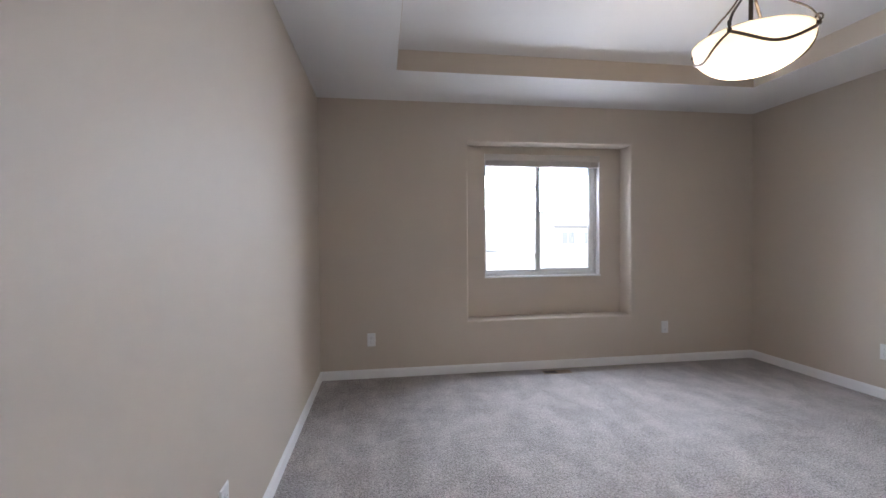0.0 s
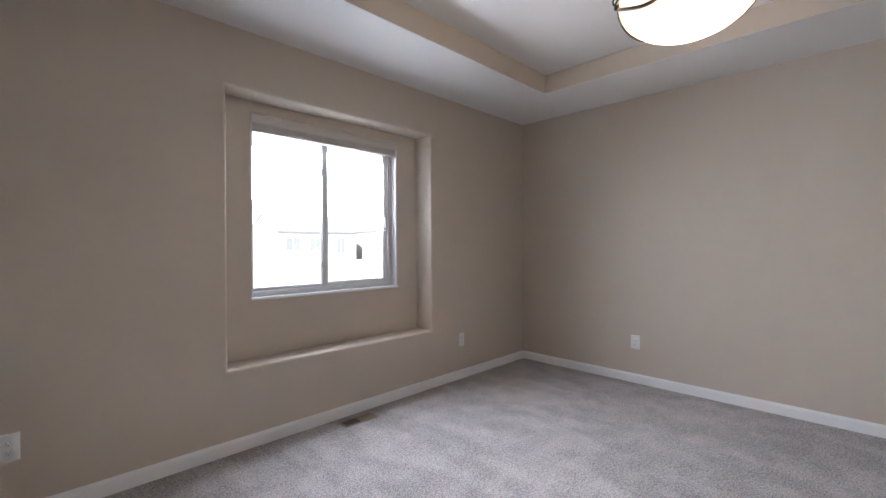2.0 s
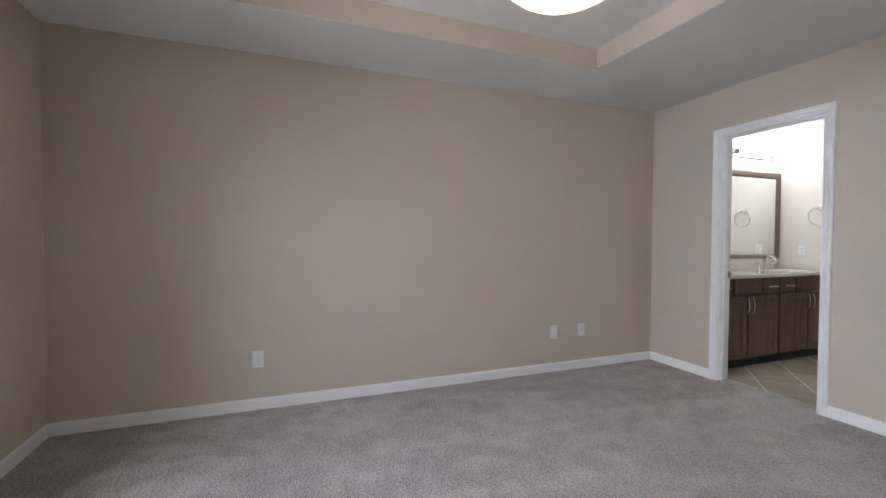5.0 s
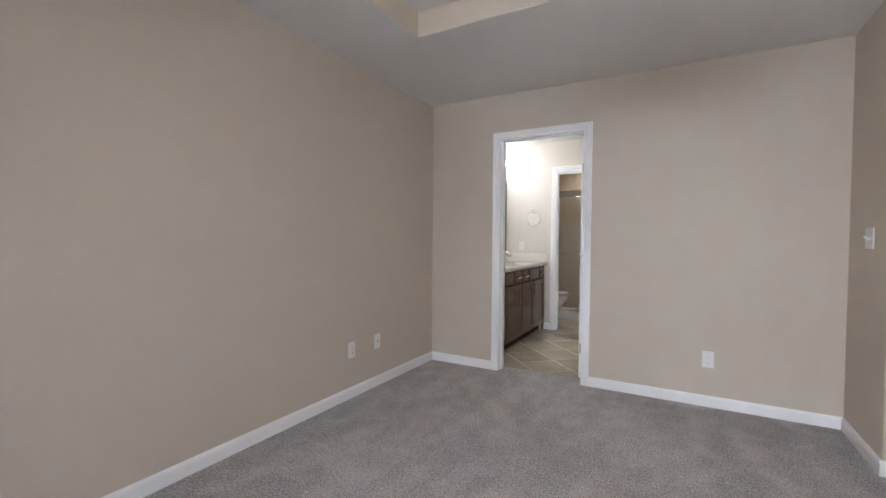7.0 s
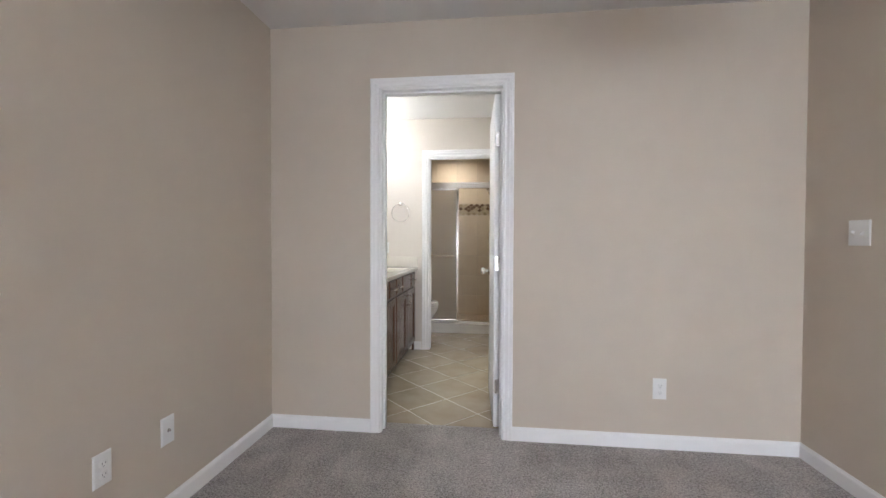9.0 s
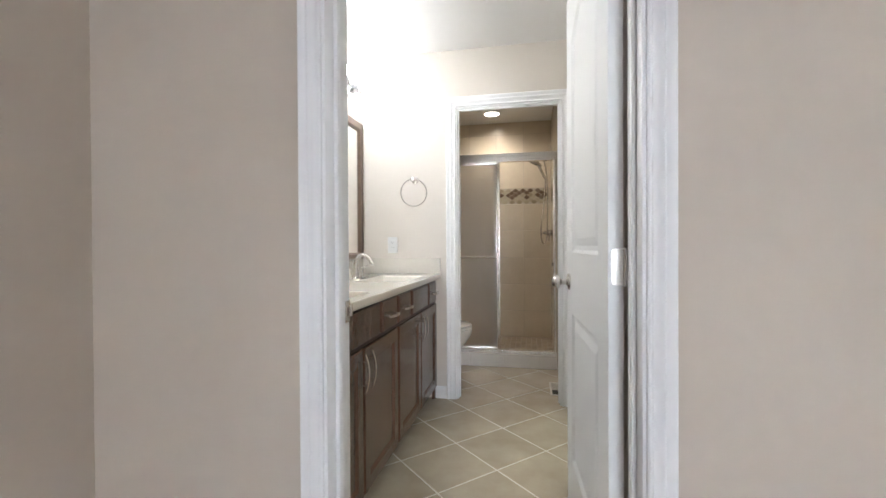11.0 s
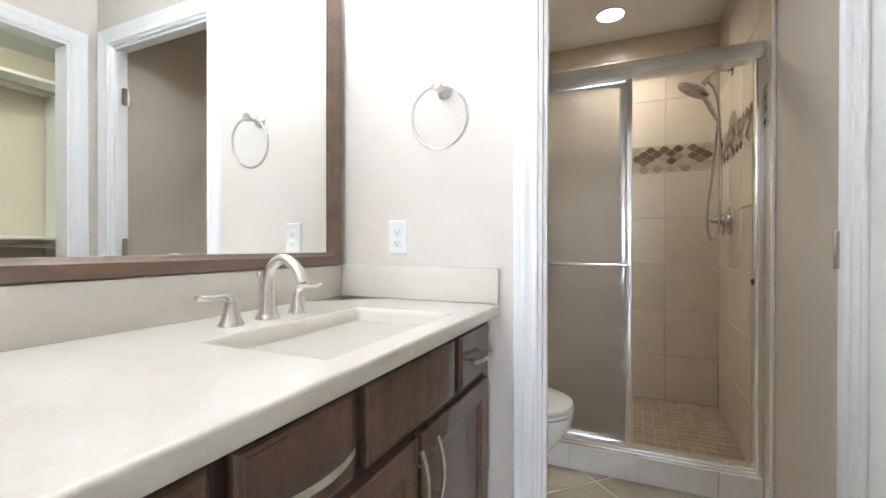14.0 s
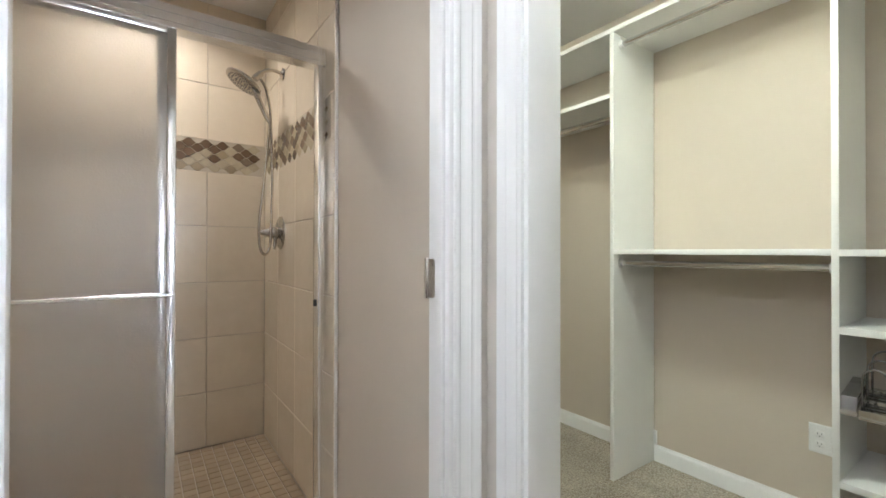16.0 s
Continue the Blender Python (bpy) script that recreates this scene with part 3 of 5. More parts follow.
def knob(parent, at, way, label="round satin nickel door knob"):
    """Rose, neck and ball along x."""
    s = way
    bm = bmesh.new()
    prof = [(0.0, 0.0), (0.033, 0.0), (0.033, 0.003), (0.029, 0.007), (0.016, 0.010), (0.0115, 0.014), (0.0105, 0.030), (0.013, 0.034), (0.022, 0.038), (0.0265, 0.046),
            (0.0270, 0.054), (0.024, 0.062), (0.016, 0.067), (0.0, 0.0685)]
    lathe(bm, [(r, s * h) for r, h in prof], at, axis="y", seg=24)
    return part("door_knob", bm, NICKEL, parent, label)


bath_way = doorway("door_1", "x", YS, YB, DX0, DX1, DZB, "white cased doorway between bedroom and bathroom", 0.0, FB, width=0.057, reveal=0.010)
stops(bath_way, "x", YS - 0.045, YS - 0.079, DX0, DX1, DZB)
# strike plate on the latch jamb
SY = YB + 0.001
strike = part("strike_plate", boxes((DX1 - 0.0205, DX1 - 0.0185, SY - 0.004, SY + 0.026, 0.866, 0.924), bevel=0.0006), NICKEL, bath_way, "satin nickel strike plate")
part("strike_lip", boxes((DX1 - 0.0215, DX1 - 0.018, SY - 0.018, SY - 0.004, 0.878, 0.912), bevel=0.001), NICKEL, strike)
part("latch_hole", boxes((DX1 - 0.0212, DX1 - 0.0190, SY + 0.004, SY + 0.017, 0.883, 0.907)), FRAMEWOOD, strike)
for z in (0.8725, 0.9175):
    part("screw", boxes((DX1 - 0.0212, DX1 - 0.0195, SY + 0.008, SY + 0.014, z - 0.003, z + 0.003), bevel=0.0008), CHROME, strike)

# the open bathroom door, hinged on its west jamb
leaf_thing = thing("bathroom_door", (0, 0, 0), "white two-panel moulded door standing open into the bathroom", "door")
LW, LH, LT = 0.705, 2.032, 0.035
leaf = part("door_leaf", panel_leaf(bmesh.new(), LW, LH, LT), DOORW, leaf_thing, smooth=False)
knob(leaf, (LW - 0.062, LT, 0.915), 1)
knob(leaf, (LW - 0.062, 0.0, 0.915), -1)
part("latch_plate", boxes((LW - 0.0005, LW + 0.0012, 0.006, 0.029, 0.885, 0.945), bevel=0.0004), NICKEL, leaf)
for hz in (0.25, 1.005, 1.76):
    hinge(leaf, -0.003, -0.004, hz, (0.0, 1.0, 0.0))
leaf_thing.matrix_basis = pose(DX0 + 0.027, YB - 0.004, 0.012, 0, 0, -87.2)

entry_way = doorway("door_2", "x", YA, YA - 0.12, EX0, EX1, EZ, "white cased entry doorway of the bedroom")
entry = thing("entry_door", (0, 0, 0), "white two-panel moulded door, closed", "door")
el = part("door_leaf", panel_leaf(bmesh.new(), EX1 - EX0 - 0.042, 2.015, 0.035), DOORW, entry, smooth=False)
knob(el, (0.07, 0.035, 0.915), 1)
entry.matrix_basis = pose(EX0 + 0.021, YA - 0.045, 0.012)

toilet_way = doorway("door_3", "x", YP, YP2, PX0, PX1, DZ, "white cased opening to the toilet room, its door taken off", FB, FB, both=False)
stops(toilet_way, "x", YP - 0.012, YP - 0.038, PX0, PX1, DZ)
for hz in (0.24, 1.04, 1.80):
    hinge(toilet_way, PX0 + 0.0205, YP2 - 0.005, hz, (0, 1, 0))
closet_way = doorway("door_4", "y", XB, XB - 0.100, CO0, CO1, DZC, "white cased opening to the walk-in closet", FB, 0.0)

# ---- bedroom: window and blind ----
win = thing("window_1", ((WX0 + WX1) / 2, NY + 0.05, WZ0), "white vinyl sliding window with two panes", "window", kind="structure")
part("window_sill", boxes((WX0 - 0.004, WX1 + 0.004, NY - 0.016, NY + 0.10, WZ0 - 0.004, WZ0 + 0.012), bevel=0.004), TRIM, win, "white painted sill board")
FY0, FY1 = NY + 0.058, NY + 0.128
fr = part("window_frame", boxes((WX0, WX0 + 0.022, FY0, FY1, WZ0 + 0.012, WZ1), (WX1 - 0.022, WX1, FY0, FY1, WZ0 + 0.012, WZ1),
                                (WX0 + 0.022, WX1 - 0.022, FY0, FY1, WZ0 + 0.012, WZ0 + 0.045), (WX0 + 0.022, WX1 - 0.022, FY0, FY1, WZ1 - 0.03, WZ1), bevel=0.003), VINYL, win)
part("jamb_liner", boxes((WX1 - 0.012, WX1 - 0.001, NY - 0.001, FY0, WZ0 + 0.012, WZ1), bevel=0.001), TRIM, win)
part("jamb_liner", boxes((WX0 + 0.001, WX0 + 0.012, NY - 0.001, FY0, WZ0 + 0.012, WZ1), bevel=0.001), TRIM, win)
part("head_liner", boxes((WX0 + 0.012, WX1 - 0.012, NY + 0.001, FY0, WZ1 - 0.012, WZ1 - 0.001), bevel=0.001), TRIM, win)


def sash(x0, x1, y0, y1, stile_l, stile_r, rail):
    z0, z1 = WZ0 + 0.045, WZ1 - 0.03
    s = part("sash", boxes((x0, x0 + stile_l, y0, y1, z0, z1), (x1 - stile_r, x1, y0, y1, z0, z1), (x0 + stile_l, x1 - stile_r, y0, y1, z0, z0 + rail),
                           (x0 + stile_l, x1 - stile_r, y0, y1, z1 - rail, z1), bevel=0.003), VINYL, win)
    p = part("pane", boxes((x0 + stile_l - 0.003, x1 - stile_r + 0.003, (y0 + y1) / 2 - 0.002, (y0 + y1) / 2 + 0.002, z0 + rail - 0.003, z1 - rail + 0.003)), PANE, s, smooth=False)
    p.visible_shadow = False
    return s


sash(WX0 + 0.022, 1.684, FY0 + 0.038, FY0 + 0.062, 0.012, 0.040, 0.018)
slider = sash(1.634, WX1 - 0.024, FY0 + 0.006, FY0 + 0.032, 0.044, 0.062, 0.030)
part("pull_rail", boxes((WX1 - 0.052, WX1 - 0.043, FY0 - 0.004, FY0 + 0.008, WZ0 + 0.05, WZ1 - 0.04), bevel=0.002), VINYL, slider)
part("sash_latch", boxes((WX1 - 0.082, WX1 - 0.062, FY0 - 0.010, FY0 + 0.007, 1.33, 1.42), bevel=0.004), VINYL, slider, "white vinyl pull latch")
for z in (1.05, 1.72):
    part("cam_lock", boxes((1.618, 1.642, FY0 - 0.004, FY0 + 0.012, z - 0.025, z + 0.025), bevel=0.005), VINYL, slider)

blind = thing("window_blind", ((WX0 + WX1) / 2, NY + 0.02, 1.915), "raised slatted window blind stacked under its headrail", "blind")
part("headrail", boxes((WX0 + 0.006, WX1 - 0.006, NY + 0.002, NY + 0.050, 1.985, 2.024), bevel=0.004), BLIND, blind)
part("valance", boxes((WX0 + 0.004, WX1 - 0.004, NY - 0.008, NY + 0.001, 1.968, 2.026), bevel=0.003), BLIND, blind)
for k in range(9):
    part("slat", boxes((WX0 + 0.010, WX1 - 0.010, NY + 0.002, NY + 0.050, 1.931 + 0.0042 * k, 1.9338 + 0.0042 * k), bevel=0.001), BLIND, blind, smooth=False)
part("bottom_rail", boxes((WX0 + 0.008, WX1 - 0.008, NY + 0.000, NY + 0.052, 1.914, 1.930), bevel=0.004), BLIND, blind)
for x in (1.35, 2.03):
    part("cord_knob", lathe(bmesh.new(), [(0.002, 0.006), (0.006, 0.003), (0.006, -0.004), (0.002, -0.006)], (x, NY + 0.02, 1.908), seg=12), PLASTIC, blind)

# ---- ceiling lamp ----
LX, LY, RIM, BOT, LR = 1.728, 1.520, 2.062, 1.918, 0.221
lamp = thing("ceiling_lamp", (LX, LY, BOT), "lit alabaster glass bowl lamp hung on bronze arms", "lamp")
bm = bmesh.new()
prof = [(LR * math.sin(math.pi / 2 * k / 16), RIM - (RIM - BOT) * math.cos(math.pi / 2 * k / 16)) for k in range(17)]
lathe_rings = []
for r, z in [(max(r, 0.001), z) for r, z in prof] + [(LR + 0.004, RIM + 0.003), (LR - 0.002, RIM + 0.005)]:
    lathe_rings.append([(LX + r * math.cos(a), LY + r * math.sin(a), z) for a in (2 * math.pi * k / 48 for k in range(48))])
loft(bm, lathe_rings, cap0=True)
part("bowl", bm, ALABASTER, lamp, "cream alabaster glass bowl, lit")
for ang in (28, 118, 208, 298):
    a = radians(ang)
    c, s = math.cos(a), math.sin(a)

    def P(r, z):
        return (LX + r * c, LY + r * s, z)
    part("arm", tube(bmesh.new(), curve_points([P(LR + 0.012, RIM + 0.004), P(LR - 0.02, RIM + 0.06), P(LR * 0.60, RIM + 0.125), P(LR * 0.22, RIM + 0.21), P(0.030, RIM + 0.33), P(0.022, RIM + 0.46)], 6), 0.0065, 8, 0.6), BRONZE, lamp)
    fin = part("finial", tube(bmesh.new(), [P(LR + 0.008 + 0.012 * math.cos(q), RIM + 0.012 + 0.014 * math.sin(q)) for q in (2 * math.pi * k / 14 for k in range(15))], 0.0035, 8), BRONZE, lamp)
    part("finial_ball", lathe(bmesh.new(), [(0.0, -0.010), (0.008, -0.006), (0.010, 0.0), (0.008, 0.006), (0.0, 0.010)], P(LR + 0.008, RIM - 0.010), seg=14), BRONZE, fin)
    b = radians(ang + 90)
    sw = []
    for k in range(13):
        u = k / 12
        q = a + (b - a) * u
        dip = 0.062 * math.sin(math.pi * u)
        z = RIM - 0.016 - dip
        r = LR * math.sqrt(max(0, 1 - ((RIM - z) / (RIM - BOT)) ** 2)) + 0.006
        sw.append((LX + r * math.cos(q), LY + r * math.sin(q), z))
    bm = bmesh.new()
    tube(bm, sw, 0.0025, 8, 2.6)
    part("swag_band", bm, BRONZE, lamp)
part("stem", tube(bmesh.new(), [(LX, LY, RIM - 0.03), (LX, LY, TZ - 0.02)], 0.009, 12), BRONZE, lamp)
part("canopy", lathe(bmesh.new(), [(0.012, -0.045), (0.03, -0.040), (0.062, -0.018), (0.068, -0.004), (0.068, -0.001)], (LX, LY, TZ), seg=28), BRONZE, lamp)
for ang in (72, 162, 252, 342):
    q = radians(ang)
    part("bulb", lathe(bmesh.new(), [(0.0, -0.045), (0.014, -0.042), (0.026, -0.026), (0.028, -0.012), (0.022, 0.006), (0.013, 0.024), (0.012, 0.04)], (LX + 0.07 * math.cos(q), LY + 0.07 * math.sin(q), RIM - 0.05), seg=16), LAMPBULB, lamp, "lit bulb")


# ---- wall plates ----
def wall_plate(name, kind, label, group=""):
    """Plate in the xz plane, facing -y, its middle at 0."""
    w = 0.116 if kind == "switch2" else 0.072
    e = thing(name, (0, 0, 0), label, "outlet" if kind != "switch2" else "switch", group)
    bm = bmesh.new()
    rings = []
    for g, y in ((0.0, 0.0), (0.0, -0.003), (0.004, -0.006), (0.010, -0.0065)):
        rings.append([(-w / 2 + g, y, -0.058 + g), (w / 2 - g, y, -0.058 + g), (w / 2 - g, y, 0.058 - g), (-w / 2 + g, y, 0.058 - g)])
    loft(bm, rings, cap0=True, cap1=True)
    part("plate", bm, PLASTIC, e, smooth=False)
    if kind == "duplex":
        for z in (0.0195, -0.0195):
            bm = bmesh.new()
            ring = [(0.0165 * math.cos(q), 0.0145 * max(-0.92, min(0.92, math.sin(q) * 1.15))) for q in (2 * math.pi * k / 24 for k in range(24))]
            loft(bm, [[(x, -0.006, z + v) for x, v in ring], [(x, -0.0088, z + v) for x, v in ring], [(x * 0.94, -0.0094, z + v * 0.94) for x, v in ring]], cap1=True)
            f = part("receptacle", bm, PLASTIC, e)
            for x, hh in ((-0.0063, 0.0042), (0.0063, 0.0034)):
                part("slot", boxes((x - 0.0011, x + 0.0011, -0.0098, -0.0090, z + 0.0025 - hh, z + 0.0025 + hh)), OUTLETSLOT, f, smooth=False)
            part("ground_hole", lathe(bmesh.new(), [(0.0024, -0.0098), (0.0024, -0.0090)], (0, 0, z - 0.0078), axis="y", seg=10), OUTLETSLOT, f)
        part("screw", lathe(bmesh.new(), [(0.003, -0.0078), (0.003, -0.006)], (0, 0, 0), axis="y", seg=10), PLASTIC, e)
    elif kind == "coax":
        part("jack", lathe(bmesh.new(), [(0.0048, -0.014), (0.0048, -0.008), (0.008, -0.0078), (0.008, -0.006)], (0, 0, 0), axis="y", seg=12), NICKEL, e)
        for z in (-0.042, 0.042):
            part("screw", lathe(bmesh.new(), [(0.003, -0.0078), (0.003, -0.006)], (0, 0, z), axis="y", seg=10), PLASTIC, e)
    else:
        for x in (-0.023, 0.023):
            bm = boxes((x - 0.0048, x + 0.0048, -0.0085, -0.006, -0.0125, 0.0125), bevel=0.0008)
            f = part("toggle_frame", bm, PLASTIC, e)
            bm = bmesh.new()
            s = 1 if x < 0 else -1
            loft(bm, [[(x - 0.004, -0.008, -0.006), (x + 0.004, -0.008, -0.006), (x + 0.004, -0.008, 0.006), (x - 0.004, -0.008, 0.006)],
                      [(x - 0.0032, -0.022, s * 0.008 - 0.0035), (x + 0.0032, -0.022, s * 0.008 - 0.0035), (x + 0.0032, -0.022, s * 0.008 + 0.0035), (x - 0.0032, -0.022, s * 0.008 + 0.0035)]], cap1=True)
            part("toggle", bm, PLASTIC, f)
            for z in (-0.03, 0.03):
                part("screw", lathe(bmesh.new(), [(0.0028, -0.0078), (0.0028, -0.006)], (x, 0, z), axis="y", seg=10), PLASTIC, e)
    return e


outlet = wall_plate("outlet", "duplex", "white duplex outlet plate on the wall above the baseboard", "wall outlets")
outlet.matrix_basis = pose(0.025, YN, 0.338)
for m in (pose(2.848, YN, 0.345), pose(XE, 2.48, 0.350, 0, 0, -90), pose(XE, 0.046, 0.353, 0, 0, -90), pose(1.525, YS, 0.335, 0, 0, 180), pose(XW, 1.358, 0.335, 0, 0, 90), pose(CX0, -2.875, 0.353, 0, 0, 90)):
    copy_thing(outlet, m)
bath_outlet = tagged(copy_thing(outlet, pose(3.597, YP, 1.077, 0, 0, 180)), "white duplex outlet plate on the wall above the vanity")
coax = wall_plate("cable_jack", "coax", "white cable jack plate beside an outlet")
coax.matrix_basis = pose(XE, -0.255, 0.356, 0, 0, -90)
switch = wall_plate("light_switch", "switch2", "white two-gang toggle switch plate on the wall")
switch.matrix_basis = pose(XA, -0.765, 1.198, 0, 0, 90)


# ---- floor registers ----
def register(name, x0, x1, y0, y1, z, mat, label, share=0.5, far=False):
    e = thing(name, ((x0 + x1) / 2, (y0 + y1) / 2, z), label, "floor vent")
    b = 0.014
    part("frame", boxes((x0, x0 + b, y0, y1, z, z + 0.005), (x1 - b, x1, y0, y1, z, z + 0.005), (x0 + b, x1 - b, y0, y0 + b, z, z + 0.005), (x0 + b, x1 - b, y1 - b, y1, z, z + 0.005), bevel=0.0015), mat, e)
    part("damper_well", boxes((x0 + b, x1 - b, y0 + b, y1 - b, z - 0.002, z + 0.0012)), SLOT, e, "dark opening of the duct", smooth=False)
    along = (y1 - y0) > (x1 - x0)
    split = (y0 if along else x0) + (max(x1 - x0, y1 - y0)) * share
    n = int((max(x1 - x0, y1 - y0) - 2 * b) / 0.0125)
    for k in range(n):
        u = (y0 if along else x0) + b + 0.0125 * (k + 0.5)
        r = (x0 + b, x1 - b, u - 0.003, u + 0.003) if along else (u - 0.003, u + 0.003, y0 + b, y1 - b)
        part("slat", boxes((*r, z + 0.0012, z + 0.0042)), mat if (u > split) != far else DUSK, e, smooth=False)
    r = (x0 + b, x1 - b, y0 + b, split) if far else (x0 + b, x1 - b, split, y1 - b) if along else (split, x1 - b, y0 + b, y1 - b)
    part("damper", boxes((*r, z + 0.0012, z + 0.0026)), mat, e, "shut damper plate", smooth=False)
    return e


DUSK = material("dark_register", (0.085, 0.075, 0.065), 0.5, 0.2, coarse=9, fine=80)
TANMETAL = material("tan_register", (0.30, 0.23, 0.17), 0.45, 0.3, coarse=9, fine=80)
PALEMETAL = material("pale_register", (0.60, 0.55, 0.48), 0.4, 0.1, coarse=9, fine=80)
register("floor_register", 1.560, 1.815, 3.462, 3.560, 0.0, TANMETAL, "brown metal floor register in the carpet under the window")
register("floor_register", 2.378, 2.478, -3.575, -3.290, FB, PALEMETAL, "pale metal floor register in the tile floor", 0.6, True)

# ---- vanity cabinets ----
FX = 3.262                                    # front face of doors and drawers


def bow_pull(parent, along, length, at, label="brushed nickel bow pull"):
    """A curved flat bar on two posts; at: its middle on the front; along: 'y' or 'z'."""
    x, y, z = at
    h = length / 2

    def Q(u, out):
        return (x - out, y + u, z) if along == "y" else (x - out, y, z + u)
    pts = [Q(h * u, 0.034 - 0.015 * u * u) for u in (k / 8 - 1 for k in range(17))]
    bm = bmesh.new()
    rings = []
    for i, p in enumerate(pts):
        u = i / 8 - 1
        wv, th = 0.0065 - 0.0015 * abs(u), 0.0028
        if along == "y":
            rings.append([(p[0] - th, p[1], p[2] - wv), (p[0] + th, p[1], p[2] - wv), (p[0] + th, p[1], p[2] + wv), (p[0] - th, p[1], p[2] + wv)])
        else:
            rings.append([(p[0] - th, p[1] - wv, p[2]), (p[0] + th, p[1] - wv, p[2]), (p[0] + th, p[1] + wv, p[2]), (p[0] - th, p[1] + wv, p[2])])
    loft(bm, rings, cap0=True, cap1=True)
    pull = part("handle", bm, NICKEL, parent, label)
    for u in (-0.6, 0.6):
        part("post", tube(bmesh.new(), [Q(h * u, -0.001), Q(h * u, 0.030)], 0.0042, 10), NICKEL, pull)
    return pull


def slab_front(y0, y1, z0, z1):
    """A drawer front with a stepped, eased edge."""
    bm = bmesh.new()
    rings = []
    for g, x in ((0.0, FX + 0.019), (0.0, FX + 0.006), (0.003, FX + 0.002), (0.009, FX + 0.0015), (0.0105, FX), (0.012, FX)):
        rings.append([(x, y0 + g, z0 + g), (x, y1 - g, z0 + g), (x, y1 - g, z1 - g), (x, y0 + g, z1 - g)])
    loft(bm, rings, cap0=True, cap1=True)
    return bm


def shaker_front(y0, y1, z0, z1):
    bm = bmesh.new()
    rings = []
    for g, x in ((0.0, FX + 0.019), (0.0, FX + 0.003), (0.003, FX), (0.052, FX), (0.055, FX + 0.003), (0.061, FX + 0.004), (0.066, FX + 0.009), (0.070, FX + 0.009)):
        rings.append([(x, y0 + g, z0 + g), (x, y1 - g, z0 + g), (x, y1 - g, z1 - g), (x, y0 + g, z1 - g)])
    loft(bm, rings, cap0=True, cap1=True)
    return bm


def vanity_cabinet(y0, y1):
    """A 36 inch sink base: drawer, false front, drawer over two doors."""
    e = thing("vanity_cabinet", ((FX + XV) / 2, (y0 + y1) / 2, FB - 0.004), "espresso-stained wooden vanity cabinet with nickel pulls", "cabinet", "vanity cabinets")
    bx = FX + 0.0195
    part("body", boxes((bx, XV - 0.002, y0, y0 + 0.018, 0.085, 0.835), (bx, XV - 0.002, y1 - 0.018, y1, 0.085, 0.835), (bx, XV - 0.002, y0 + 0.018, y1 - 0.018, 0.085, 0.103), (XV - 0.02, XV - 0.002, y0 + 0.018, y1 - 0.018, 0.103, 0.835)), WOOD, e, smooth=False)
    # the face frame's dark colour stands in for shadow between doors and drawers
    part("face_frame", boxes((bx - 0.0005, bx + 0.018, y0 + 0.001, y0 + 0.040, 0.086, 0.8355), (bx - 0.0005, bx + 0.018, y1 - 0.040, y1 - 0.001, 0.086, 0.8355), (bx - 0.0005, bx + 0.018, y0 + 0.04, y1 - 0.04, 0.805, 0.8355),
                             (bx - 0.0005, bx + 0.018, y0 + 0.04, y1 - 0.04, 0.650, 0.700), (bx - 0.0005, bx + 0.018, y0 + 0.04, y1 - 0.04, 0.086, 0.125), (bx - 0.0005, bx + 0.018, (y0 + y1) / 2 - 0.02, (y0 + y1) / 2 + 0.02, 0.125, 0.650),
                             (bx - 0.0005, bx + 0.018, y0 + 0.222, y0 + 0.267, 0.700, 0.805), (bx - 0.0005, bx + 0.018, y1 - 0.267, y1 - 0.222, 0.700, 0.805)), GAPSHADE, e, smooth=False)
    part("toe_kick", boxes((FX + 0.075, FX + 0.090, y0, y1, FB - 0.004, 0.0845)), KICK, e, smooth=False)
    for a, b in ((y0 + 0.015, y0 + 0.227), (y1 - 0.227, y1 - 0.015)):
        d = part("drawer", slab_front(a, b, 0.688, 0.822), WOOD, e, smooth=False)
        bow_pull(d, "y", 0.150, (FX, (a + b) / 2, 0.752))
    part("false_front", slab_front(y0 + 0.262, y1 - 0.262, 0.688, 0.822), WOOD, e, smooth=False)
    ym = (y0 + y1) / 2
    for a, b, hy in ((y0 + 0.014, ym - 0.009, ym - 0.036), (ym + 0.009, y1 - 0.014, ym + 0.036)):
        d = part("cabinet_door", shaker_front(a, b, 0.092, 0.668), WOOD, e, smooth=False)
        bow_pull(d, "z", 0.150, (FX, hy, 0.583))
    return e


vanity_cabinet(-3.056, -2.165)
vanity_cabinet(-2.164, -1.262)
for fy0, fy1 in ((-1.2615, YB - 0.001), (YP + 0.001, -3.0565)):
    filler = thing("vanity_filler", (FX + 0.03, (fy0 + fy1) / 2, FB), "espresso-stained filler strip between vanity and wall", "cabinet", "vanity fillers")
    part("strip", boxes((FX + 0.019, FX + 0.040, fy0, fy1, FB, 0.835), bevel=0.001), WOOD, filler, smooth=False)

# ---- countertop with moulded basins ----
CT, CXF, CB = 0.872, 3.243, 0.836
top = thing("countertop", ((CXF + XV) / 2, -2.17, CB), "glossy beige speckled countertop with two moulded basins", "countertop")
SX0, SX1 = 3.302, 3.600
SINKS = ((-2.872, -2.374), (-1.905, -1.450))


def rounded(x0, x1, y0, y1, r, z, n=5):
    out = []
    for cx, cy, a0 in ((x1 - r, y1 - r, 0), (x0 + r, y1 - r, 90), (x0 + r, y0 + r, 180), (x1 - r, y0 + r, 270)):
        for k in range(n + 1):
            a = radians(a0 + 90 * k / n)
            out.append((cx + r * math.cos(a), cy + r * math.sin(a), z))
    return out


